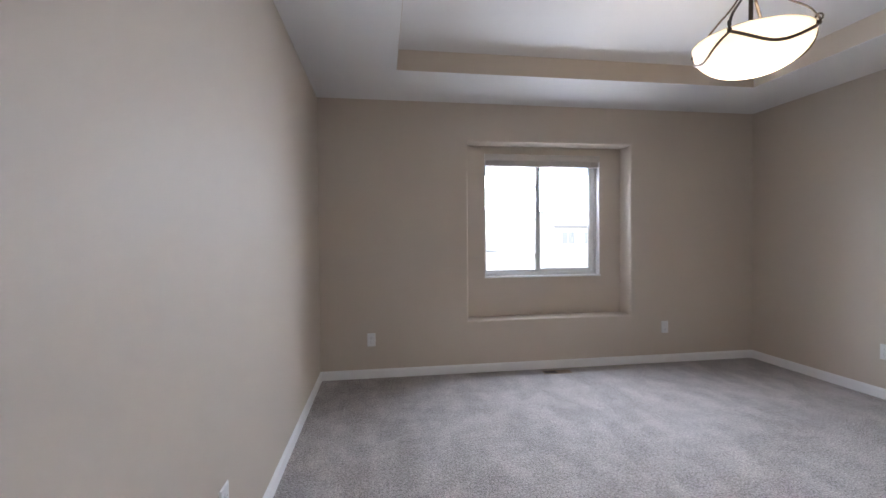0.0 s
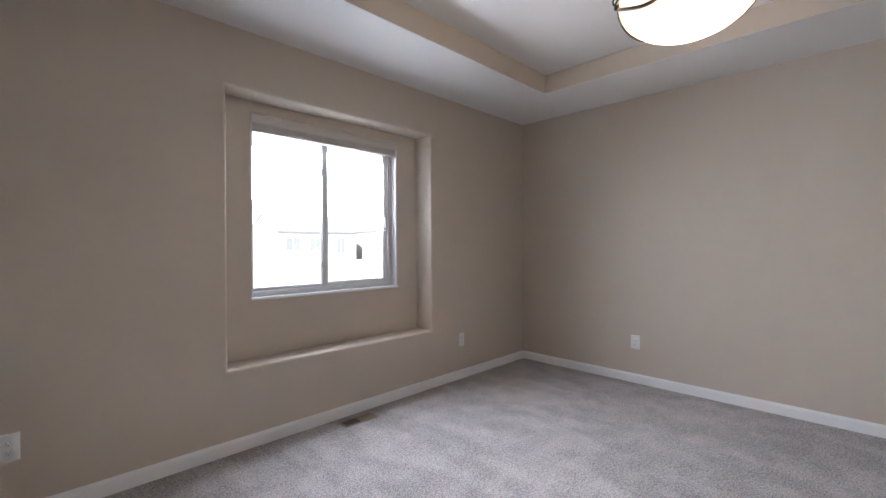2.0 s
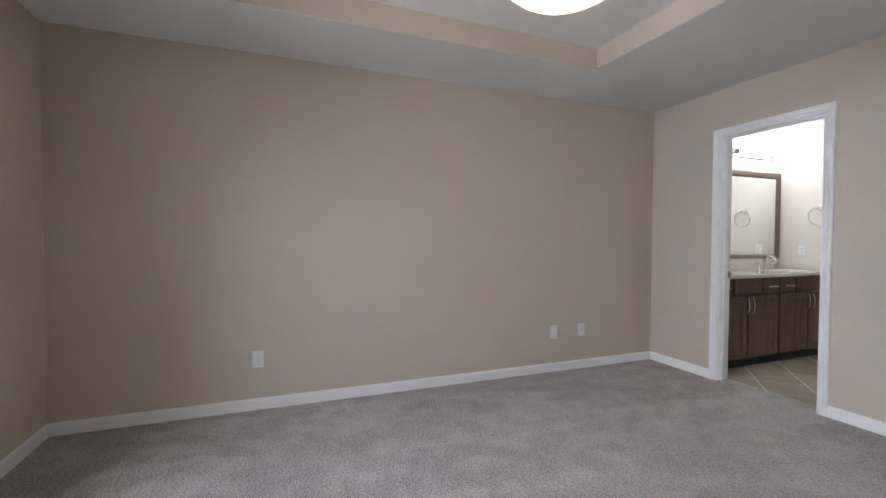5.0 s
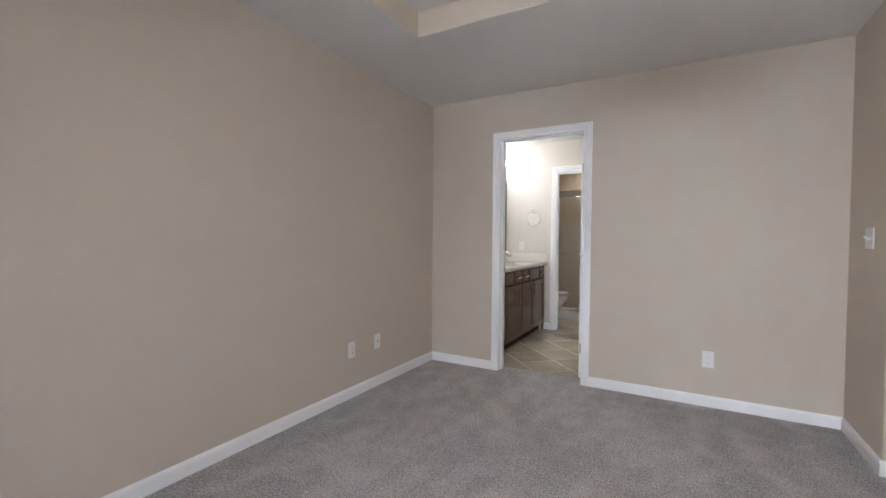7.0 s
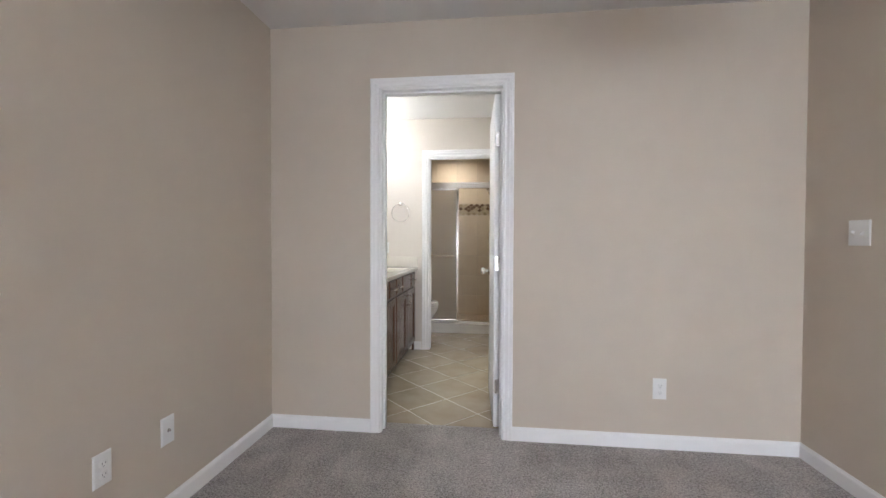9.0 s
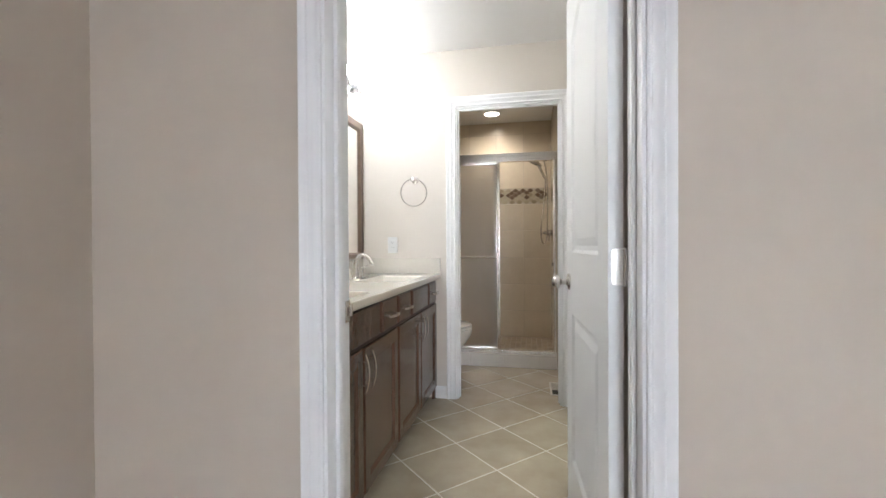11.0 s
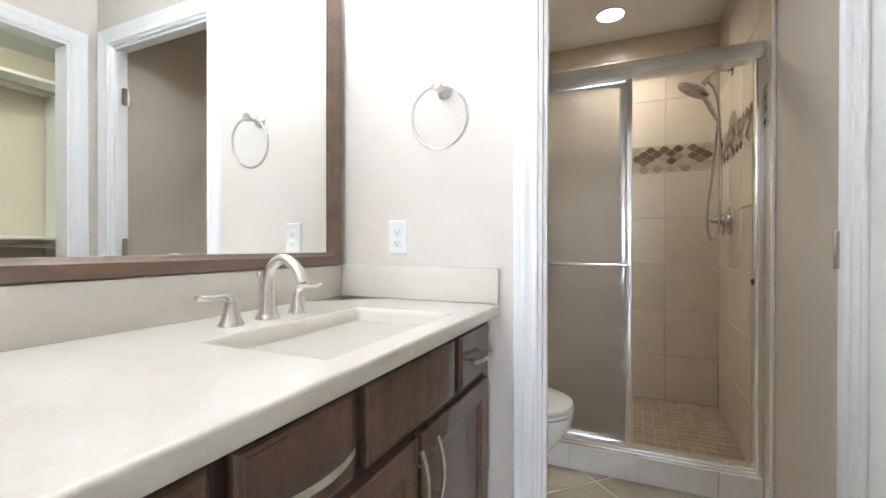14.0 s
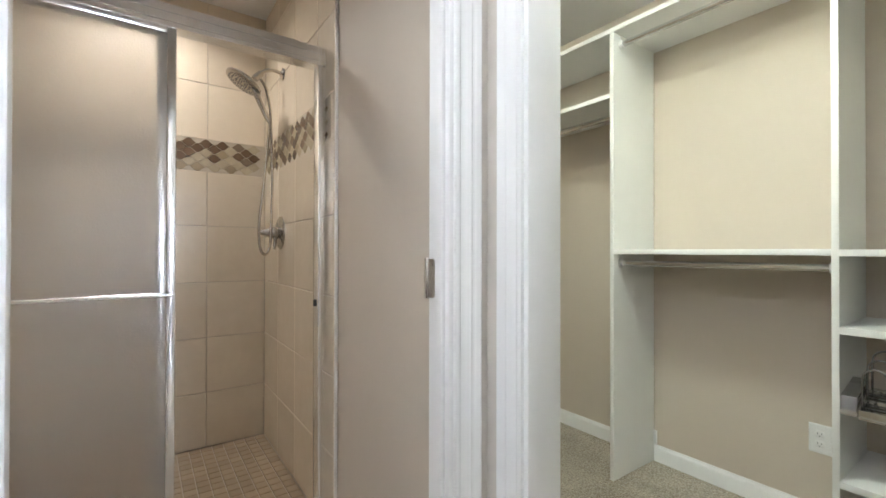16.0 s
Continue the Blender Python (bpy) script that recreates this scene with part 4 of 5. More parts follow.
def basin_ring(x0, x1, y0, y1, f, r=0.016):
    """A rounded rectangle sunk by the share f into a trough that is deepest halfway along."""
    arc = [radians(18 * k) for k in range(6)]
    runs = [(y0 + r * (1 - math.cos(a)), r * (1 - math.sin(a))) for a in arc]
    runs += [(y0 + r + (y1 - y0 - 2 * r) * k / 12, 0.0) for k in range(1, 12)]
    runs += [(y1 - r * (1 - math.cos(a)), r * (1 - math.sin(a))) for a in reversed(arc)]

    def z(y):
        return CT - f * (0.070 + 0.105 * math.sin(math.pi * min(1, max(0, (y - y0) / (y1 - y0)))))
    return [(x1 - o, y, z(y)) for y, o in runs] + [(x0 + o, y, z(y)) for y, o in reversed(runs)]


bm = bmesh.new()
ys = [YP + 0.002, SINKS[0][0], SINKS[0][1], SINKS[1][0], SINKS[1][1], YB - 0.002]
xs = [CXF + 0.007, SX0, SX1, XV - 0.002]
for i in range(5):
    for j in range(3):
        if j == 1 and i in (1, 3):
            continue
        bm.faces.new([bm.verts.new((x, y, CT)) for x, y in ((xs[j], ys[i]), (xs[j + 1], ys[i]), (xs[j + 1], ys[i + 1]), (xs[j], ys[i + 1]))])
edge = [(CXF + 0.007 - 0.007 * math.sin(radians(a)), CT - 0.007 + 0.007 * math.cos(radians(a))) for a in range(0, 91, 15)]
edge += [(CXF, CB + 0.008), (CXF + 0.003, CB + 0.002), (CXF + 0.008, CB), (XV - 0.002, CB)]
loft(bm, [[(x, ys[0], z) for x, z in edge], [(x, ys[-1], z) for x, z in edge]], closed=False)
for y in (ys[0], ys[-1]):
    bm.faces.new([bm.verts.new((x, y, z)) for x, z in edge + [(XV - 0.002, CT)]])
for (y0, y1) in SINKS:
    rim = basin_ring(SX0, SX1, y0, y1, 0.0)
    m = len(rim) // 2
    for corner, run in (((SX1, y0, CT), rim[:6]), ((SX1, y1, CT), rim[m - 6:m]), ((SX0, y1, CT), rim[m:m + 6]), ((SX0, y0, CT), rim[-6:])):
        for p, q in zip(run, run[1:]):
            bm.faces.new([bm.verts.new(corner), bm.verts.new(p), bm.verts.new(q)])
    rings = [rim] + [basin_ring(SX0 + g * 0.8, SX1 - g, y0 + g, y1 - g, f) for g, f in
                     ((0.0012, 0.012), (0.004, 0.045), (0.007, 0.20), (0.010, 0.60), (0.014, 0.86), (0.021, 0.96), (0.034, 1.0))]
    last = loft(bm, rings)[-1]
    for k in range(m - 1):
        bm.faces.new((last[k], last[k + 1], last[-2 - k], last[-1 - k]))
bmesh.ops.remove_doubles(bm, verts=bm.verts, dist=0.0003)
part("slab", bm, QUARTZ, top)
part("backsplash", boxes((XV - 0.0195, XV - 0.001, YP + 0.021, YB - 0.002, CT - 0.001, 0.980), bevel=0.003), QUARTZ, top)
part("side_splash", boxes((CXF + 0.002, XV - 0.001, YP + 0.001, YP + 0.020, CT + 0.0008, 0.981), bevel=0.003), QUARTZ, top)
for (y0, y1) in SINKS:
    d = part("drain", lathe(bmesh.new(), [(0.0, 0.004), (0.016, 0.004), (0.018, 0.0005), (0.022, 0.003), (0.030, 0.002), (0.031, -0.004)], ((SX0 + SX1) / 2, (y0 + y1) / 2, CT - 0.174), seg=24), CHROME, top, "chrome pop-up drain")


# ---- faucets ----
def faucet():
    e = thing("faucet", (0, 0, 0), "brushed nickel widespread faucet with two lever handles behind a basin", "faucet", "basin faucets")
    bm = bmesh.new()
    lathe(bm, [(0.0, 0.0), (0.0275, 0.0), (0.0275, 0.004), (0.0245, 0.009), (0.023, 0.012)], (0, 0, 0), seg=24)
    pts = curve_points([(0, 0, 0.010), (-0.001, 0, 0.05), (-0.002, 0, 0.088), (-0.012, 0, 0.122), (-0.040, 0, 0.143), (-0.072, 0, 0.137), (-0.096, 0, 0.113), (-0.107, 0, 0.088)], 5)
    n = len(pts)
    tube(bm, pts, [0.0225 - 0.0095 * min(1, i / (n * 0.38)) + 0.0012 * max(0, (i - n * 0.6) / (n * 0.4)) for i in range(n)], 18)
    sp = part("spout", bm, NICKEL, e)
    part("aerator", lathe(bmesh.new(), [(0.0, -0.004), (0.0105, -0.004), (0.0115, 0.004), (0.0, 0.005)], (-0.1085, 0, 0.084), seg=18), CHROME, sp)
    rod = part("pop_up_rod", tube(bmesh.new(), [(0.026, 0, 0.0), (0.026, 0, 0.098)], 0.0024, 10), NICKEL, e)
    part("rod_knob", lathe(bmesh.new(), [(0.0025, 0.0), (0.006, 0.003), (0.0065, 0.012), (0.0045, 0.016), (0.0, 0.017)], (0.026, 0, 0.096), seg=14), NICKEL, rod)
    for s in (-1, 1):
        y = 0.102 * s
        bm = bmesh.new()
        lathe(bm, [(0.0, 0.0), (0.0265, 0.0), (0.0265, 0.004), (0.0235, 0.008), (0.0225, 0.010), (0.0185, 0.024), (0.0150, 0.040), (0.0135, 0.050), (0.0, 0.052)], (0, y, 0), seg=22)
        hd = part("handle", bm, NICKEL, e)
        bm = bmesh.new()
        pts = curve_points([(0, y, 0.044), (0, y + s * 0.003, 0.058), (0, y + s * 0.014, 0.066), (0, y + s * 0.035, 0.066), (0, y + s * 0.060, 0.064), (0, y + s * 0.082, 0.069)], 5)
        k = len(pts)
        tube(bm, pts, [0.0132 - 0.0042 * min(1, i / (k * 0.5)) for i in range(k)], 14, 0.62)
        part("lever", bm, NICKEL, hd)
    return e


fc = faucet()
fc.matrix_basis = pose(3.674, -1.695, CT)
copy_thing(fc, pose(3.678, -2.616, CT))

# ---- vanity mirror ----
mir = thing("vanity_mirror", (XV - 0.012, -2.18, 0.982), "wide wall mirror in a brown wooden frame above the vanity", "mirror")
MY0, MY1, MZ0, MZ1, MW = -3.076, -1.300, 0.982, 1.953, 0.066
part("mirror_pane", boxes((XV - 0.010, XV - 0.004, MY0 + 0.02, MY1 - 0.02, MZ0 + 0.02, MZ1 - 0.02)), MIRROR, mir, "silvered mirror glass", smooth=False)
FPROF = ((0.0, 0.001), (0.0, 0.022), (0.004, 0.026), (0.046, 0.024), (0.052, 0.018), (0.060, 0.016), (0.066, 0.011))


def frame_rail(name, nodes):
    bm = bmesh.new()
    loft(bm, [[(XV - h, y + dy * w, z + dz * w) for w, h in FPROF] for y, z, dy, dz in nodes], cap0=True, cap1=True)
    part(name, bm, FRAMEWOOD, mir)


bz = 0.66
A, B, C_, D_ = (MY0, MZ0, 1, bz), (MY1, MZ0, -1, bz), (MY1, MZ1, -1, -1), (MY0, MZ1, 1, -1)
frame_rail("bottom_rail", (A, B))
frame_rail("side_rail", (B, C_))
frame_rail("top_rail", (C_, D_))
frame_rail("side_rail", (D_, A))

# ---- light bars over the mirror ----
def light_bar(yc):
    """A flat chrome bar with five bulbs, centred over a basin."""
    bar = thing("vanity_light", (XV - 0.03, yc, 2.098), "chrome light bar with five lit bulbs above the mirror", "wall lamp", "vanity light bars")
    bm = bmesh.new()
    rings = []
    for g, h in ((0.0, 0.0005), (0.0, 0.016), (0.004, 0.021), (0.014, 0.024), (0.018, 0.024)):
        rings.append([(XV - h, yc - 0.375 + g, 2.098 + g), (XV - h, yc + 0.375 - g, 2.098 + g), (XV - h, yc + 0.375 - g, 2.208 - g), (XV - h, yc - 0.375 + g, 2.208 - g)])
    loft(bm, rings, cap0=True, cap1=True)
    part("backplate", bm, CHROME, bar, smooth=False)
    for k in range(5):
        at = (XV, yc + 0.147 * (k - 2), 2.152)
        s = part("socket", lathe(bmesh.new(), [(0.0, -0.022), (0.032, -0.0235), (0.033, -0.028), (0.027, -0.031), (0.027, -0.070), (0.031, -0.073), (0.031, -0.078), (0.024, -0.080), (0.0, -0.081)], at, axis="x", seg=20), SOCKET, bar, "dark chrome lamp socket")
        part("bulb", lathe(bmesh.new(), [(0.0, -0.078), (0.013, -0.080), (0.016, -0.090), (0.030, -0.108), (0.034, -0.124), (0.029, -0.142), (0.016, -0.154), (0.0, -0.157)], at, axis="x", seg=20), BULB, s, "lit frosted globe bulb")
    return bar


for basin_y in (-2.605, -1.680):
    light_bar(basin_y)

# ---- towel ring ----
ring = thing("towel_ring", (3.426, YP, 1.540), "brushed nickel towel ring on the wall beside the mirror", "towel ring")
part("mount", lathe(bmesh.new(), [(0.0, 0.0005), (0.026, 0.0005), (0.026, 0.006), (0.020, 0.012), (0.011, 0.018), (0.0105, 0.052), (0.016, 0.058), (0.0175, 0.066), (0.014, 0.074), (0.0, 0.077)], (3.426, YP, 1.540), axis="y", seg=24), NICKEL, ring)
part("hoop", tube(bmesh.new(), [(3.424 + 0.094 * math.sin(a), YP + 0.060 - 0.02 * (1 - math.cos(a)) / 2, 1.445 + 0.094 * math.cos(a)) for a in (2 * math.pi * k / 48 for k in range(49))], 0.0046, 10), NICKEL, ring)

# ---- toilet ----
def oval(cx, cy, rx, ry, z, n=32, power=2.2):
    out = []
    for k in range(n):
        a = 2 * math.pi * k / n
        c, s = math.cos(a), math.sin(a)
        out.append((cx + rx * math.copysign(abs(c) ** (2 / power), c), cy + ry * math.copysign(abs(s) ** (2 / power), s), z))
    return out


TY = -3.585
wc = thing("toilet", (3.42, TY, FB), "white porcelain toilet with a closed lid", "toilet")
bm = bmesh.new()
loft(bm, [oval(cx, TY, rx, ry, z) for cx, rx, ry, z in ((3.42, 0.215, 0.105, FB), (3.42, 0.212, 0.102, 0.03), (3.42, 0.195, 0.088, 0.08), (3.41, 0.185, 0.085, 0.15), (3.39, 0.205, 0.105, 0.22),
     (3.365, 0.240, 0.145, 0.29), (3.352, 0.258, 0.172, 0.345), (3.350, 0.262, 0.180, 0.378), (3.350, 0.262, 0.180, 0.392))], cap0=True, cap1=True)
part("bowl", bm, PORCELAIN, wc)
bm = bmesh.new()
loft(bm, [oval(3.352, TY, rx, ry, z) for rx, ry, z in ((0.258, 0.178, 0.394), (0.266, 0.186, 0.398), (0.266, 0.186, 0.408), (0.258, 0.178, 0.412))], cap0=True, cap1=True)
part("seat", bm, PORCELAIN, wc)
bm = bmesh.new()
loft(bm, [oval(3.354, TY, rx, ry, z) for rx, ry, z in ((0.258, 0.178, 0.4135), (0.265, 0.185, 0.417), (0.265, 0.185, 0.426), (0.252, 0.172, 0.433), (0.15, 0.10, 0.437))], cap0=True, cap1=True)
part("lid", bm, PORCELAIN, wc)
bm = bmesh.new()
loft(bm, [rounded(3.615 - g, XE - 0.012, TY - 0.20 - g, TY + 0.20 + g, 0.03, z) for g, z in ((-0.02, 0.385), (0.0, 0.41), (0.008, 0.55), (0.012, 0.735))], cap0=True, cap1=True)
part("tank", bm, PORCELAIN, wc)
bm = bmesh.new()
loft(bm, [rounded(3.595 - g, XE - 0.010, TY - 0.22 - g, TY + 0.22 + g, 0.03, z) for g, z in ((-0.006, 0.7355), (0.0, 0.740), (0.0, 0.764), (-0.008, 0.772))], cap0=True, cap1=True)
part("tank_lid", bm, PORCELAIN, wc)
part("flush_lever", tube(bmesh.new(), [(3.598, TY + 0.15, 0.68), (3.585, TY + 0.15, 0.68), (3.580, TY + 0.09, 0.675)], 0.006, 10), CHROME, wc)

# ---- shower enclosure ----
DY = -3.980                                   # plane of the sliding doors
KZ = 0.105                                    # top of the kerb
enc = thing("shower_enclosure", (3.09, DY, KZ), "polished aluminium sliding shower enclosure with obscure glass panels, slid open", "shower door")
EX_L, EX_R = XE - 0.014, XSH + 0.001


def rail(y0, y1, z0, z1, steps):
    """A ribbed extrusion along x; steps: how far each rib stands back."""
    bm = bmesh.new()
    n = len(steps)
    prof = []
    for k, s in enumerate(steps):
        za, zb = z0 + (z1 - z0) * k / n, z0 + (z1 - z0) * (k + 1) / n
        prof += [(y1 - s, za + 0.0008), (y1 - s, zb - 0.0008)]
    prof += [(y0, z1), (y0, z0)]
    loft(bm, [[(x, y, z) for y, z in prof] for x in (EX_R, EX_L)], cap0=True, cap1=True)
    return bm


part("header", rail(DY - 0.030, DY + 0.034, 1.812, 1.886, (0.004, 0.0, 0.005, 0.001, 0.008)), CHROME, enc)
part("sill_track", rail(DY - 0.032, DY + 0.032, KZ, KZ + 0.034, (0.0, 0.006, 0.014)), CHROME, enc)
for x0, x1 in ((EX_R, EX_R + 0.030), (EX_L - 0.030, EX_L)):
    j = part("wall_jamb", boxes((x0, x1, DY - 0.028, DY + 0.028, KZ + 0.034, 1.812), bevel=0.003), CHROME, enc)
part("bumper", boxes((EX_R + 0.030, EX_R + 0.038, DY - 0.006, DY + 0.008, 0.890, 0.915), bevel=0.002), SLOT, j, "small black rubber bumper")


def shower_panel(x0, x1, y, bar_side):
    s = part("sliding_panel", boxes((x0, x0 + 0.026, y - 0.010, y + 0.010, KZ + 0.030, 1.818), (x1 - 0.026, x1, y - 0.010, y + 0.010, KZ + 0.030, 1.818),
                                    (x0 + 0.026, x1 - 0.026, y - 0.010, y + 0.010, KZ + 0.030, KZ + 0.056), (x0 + 0.026, x1 - 0.026, y - 0.010, y + 0.010, 1.792, 1.818), bevel=0.003), CHROME, enc)
    pane = part("glass", boxes((x0 + 0.024, x1 - 0.024, y - 0.0025, y + 0.0025, KZ + 0.054, 1.794)), FROST, s, "obscure pebbled glass", smooth=False)
    pane.visible_shadow = False
    if bar_side:
        yb = y + bar_side * 0.045
        b = part("towel_bar", tube(bmesh.new(), [(x0 + 0.010, yb, 0.965), (x1 - 0.010, yb, 0.965)], 0.0075, 12), CHROME, s)
        for x in (x0 + 0.013, x1 - 0.013):
            part("bracket", tube(bmesh.new(), [(x, y + bar_side * 0.008, 0.965), (x, yb + bar_side * 0.006, 0.965)], 0.0095, 12), CHROME, b)
    return s


shower_panel(2.880, 3.640, DY + 0.016, 1)
shower_panel(2.905, 3.665, DY - 0.016, 0)

# ---- shower fittings ----
HX, HY = XSH, -4.57
sh = thing("hand_shower_set", (HX, HY, 1.99), "brushed nickel shower head with hand shower and hose", "shower head")
part("flange", lathe(bmesh.new(), [(0.0, 0.001), (0.030, 0.001), (0.028, 0.007), (0.016, 0.013), (0.010, 0.016)], (HX, HY, 1.995), axis="x", seg=22), SHOWERMETAL, sh)
part("arm", tube(bmesh.new(), curve_points([(HX + 0.005, HY, 1.995), (HX + 0.045, HY, 2.002), (HX + 0.085, HY, 1.992), (HX + 0.112, HY, 1.965)], 5), 0.0085, 12), SHOWERMETAL, sh)
part("diverter", tube(bmesh.new(), [(HX + 0.105, HY, 1.975), (HX + 0.135, HY, 1.940)], [0.015, 0.017], 14), SHOWERMETAL, sh)
bm = bmesh.new()
prof = [(0.0, 0.036), (0.017, 0.034), (0.024, 0.026), (0.040, 0.020), (0.072, 0.012), (0.086, 0.004), (0.088, -0.002), (0.085, -0.009), (0.074, -0.0115), (0.036, -0.0115), (0.034, -0.009), (0.0, -0.009)]
lathe(bm, prof, (0, 0, 0), seg=30)
bmesh.ops.transform(bm, matrix=pose(HX + 0.182, HY - 0.005, 1.915, 0, -30, 0), verts=bm.verts)
hd = part("rain_head", bm, SHOWERMETAL, sh)
bm = bmesh.new()
for rr, nn in ((0.018, 6), (0.036, 12), (0.054, 18), (0.068, 24)):
    for k in range(nn):
        a = 2 * math.pi * k / nn
        bmesh.ops.create_cone(bm, cap_ends=True, segments=6, radius1=0.0022, radius2=0.003, depth=0.004, matrix=pose(HX + 0.182, HY - 0.005, 1.915, 0, -30, 0) @ Matrix.Translation((rr * math.cos(a), rr * math.sin(a), -0.013)))
part("nozzles", bm, SLOT, hd)
part("hand_shower", tube(bmesh.new(), curve_points([(HX + 0.150, HY + 0.012, 1.900), (HX + 0.125, HY + 0.014, 1.850), (HX + 0.095, HY + 0.014, 1.785), (HX + 0.070, HY + 0.012, 1.735)], 4), [0.013, 0.014, 0.0145, 0.0148, 0.0148, 0.0145, 0.014, 0.0135, 0.013, 0.0125, 0.012, 0.0115, 0.0105], 14), SHOWERMETAL, sh)
part("hose", tube(bmesh.new(), curve_points([(HX + 0.068, HY + 0.012, 1.735), (HX + 0.078, HY + 0.016, 1.62), (HX + 0.096, HY + 0.020, 1.42), (HX + 0.116, HY + 0.022, 1.24), (HX + 0.112, HY + 0.018, 1.125), (HX + 0.088, HY + 0.010, 1.085),
     (HX + 0.064, HY + 0.004, 1.12), (HX + 0.056, HY, 1.24), (HX + 0.050, HY - 0.006, 1.45), (HX + 0.054, HY - 0.010, 1.64), (HX + 0.060, HY - 0.012, 1.80), (HX + 0.080, HY - 0.012, 1.905), (HX + 0.110, HY - 0.004, 1.950)], 6), 0.0068, 10), SHOWERMETAL, sh)
valve = thing("shower_valve", (HX, HY - 0.02, 1.19), "brushed nickel shower valve with a lever handle", "shower valve")
VY, VZ = HY - 0.035, 1.195
part("escutcheon", lathe(bmesh.new(), [(0.0, 0.001), (0.084, 0.001), (0.083, 0.005), (0.070, 0.011), (0.034, 0.015), (0.030, 0.016)], (HX, VY, VZ), axis="x", seg=32), SHOWERMETAL, valve)
part("handle", lathe(bmesh.new(), [(0.030, 0.014), (0.031, 0.040), (0.027, 0.052), (0.018, 0.075), (0.012, 0.098), (0.0, 0.101)], (HX, VY, VZ), axis="x", seg=24), SHOWERMETAL, valve)
part("lever", tube(bmesh.new(), [(HX + 0.030, VY, VZ), (HX + 0.036, VY + 0.03, VZ - 0.045), (HX + 0.040, VY + 0.035, VZ - 0.085)], [0.010, 0.008, 0.007], 10, 0.7), SHOWERMETAL, valve)

can = thing("ceiling_downlight", (3.002, -4.597, H - 0.02), "round lit recessed downlight in the shower ceiling", "ceiling light")
part("trim_ring", lathe(bmesh.new(), [(0.074, -0.001), (0.090, -0.001), (0.089, -0.005), (0.078, -0.007), (0.074, -0.003)], (3.002, -4.597, H), seg=36), PLASTIC, can)
part("lens", lathe(bmesh.new(), [(0.0, -0.003), (0.0735, -0.003), (0.0735, -0.0008)], (3.002, -4.597, H), seg=36), CAN, can, "glowing frosted lens")

# ---- closet shelving ----
PF, PT = 1.125, 0.019                          # front of the panels, thickness


def upright(y, z1, label):
    e = thing("shelving_upright", ((CX0 + PF) / 2, y, 0), label, "upright", "closet uprights")
    part("board", boxes((CX0 + 0.014, PF - 0.0022, y - PT / 2, y + PT / 2, 0.004, z1)), MELAMINE, e, smooth=False)
    part("edge_band", boxes((PF - 0.002, PF, y - PT / 2, y + PT / 2, 0.004, z1), bevel=0.0006), MELAMINE, e)
    for x in (CX0 + 0.05, PF - 0.05):
        part("foot", lathe(bmesh.new(), [(0.008, 0.0), (0.008, 0.0042)], (x, y, 0.0), seg=10), PLASTIC, e)
    return e


def shelf(y0, y1, z_top, label, z_t=0.022):
    e = thing("closet_shelf", ((CX0 + PF) / 2, (y0 + y1) / 2, z_top - z_t), label, "shelf", "closet shelves")
    part("board", boxes((CX0 + 0.001, PF - 0.0022, y0, y1, z_top - z_t, z_top)), MELAMINE, e, smooth=False)
    part("edge_band", boxes((PF - 0.002, PF, y0, y1, z_top - z_t, z_top), bevel=0.0006), MELAMINE, e)
    return e


def rod(y0, y1, z):
    e = thing("closet_rod", (1.062, (y0 + y1) / 2, z), "chrome hanging rod between two shelf panels", "closet rod", "hanging rods")
    part("tube", tube(bmesh.new(), [(1.062, y0 + 0.002, z), (1.062, y1 - 0.002, z)], 0.0135, 16, 1.0), RODCHROME, e)
    for y, s in ((y0, 1), (y1, -1)):
        bm = bmesh.new()
        lathe(bm, [(0.0, s * 0.0005), (0.024, s * 0.0005), (0.024, s * 0.004), (0.018, s * 0.006), (0.018, s * 0.016), (0.0, s * 0.017)], (1.062, y, z), axis="y", seg=18)
        box(bm, 1.055, 1.069, y + min(0, s * 0.004), y + max(0, s * 0.004), z, z + 0.042)
        part("bracket", bm, PLASTIC, e)
    return e


P1, P2, P3 = -3.5545, -2.748, -2.150
hp = PT / 2
for y in (P1, P2, P3):
    upright(y, 2.158, "tall white closet shelving panel standing on the carpet")
shelf(CY0 + 0.002, YB - 0.3, 2.182, "long white top shelf over the closet panels", 0.022)
shelf(CY0 + 0.002, P1 - hp, 1.868, "white closet shelf above a hanging rod")
rod(CY0, P1 - hp, 1.770)
rod(P1 + hp, P2 - hp, 2.112)
shelf(P1 + hp, P2 - hp, 1.112, "white closet shelf between two hanging rods")
rod(P1 + hp, P2 - hp, 1.047)
for z in (1.110, 0.858, 0.360):
    shelf(P2 + hp, P3 - hp, z, "white closet shelf between two panels")
rod(P3 + hp, YB - 0.01, 1.95)
clip = thing("shelf_bracket", (CX0, P1, 0.10), "small beige wall clip at the closet panel", "bracket")
part("block", boxes((CX0 + 0.0135, CX0 + 0.024, P1 + hp + 0.001, P1 + hp + 0.018, 0.095, 0.165), bevel=0.002), MELAMINE, clip)

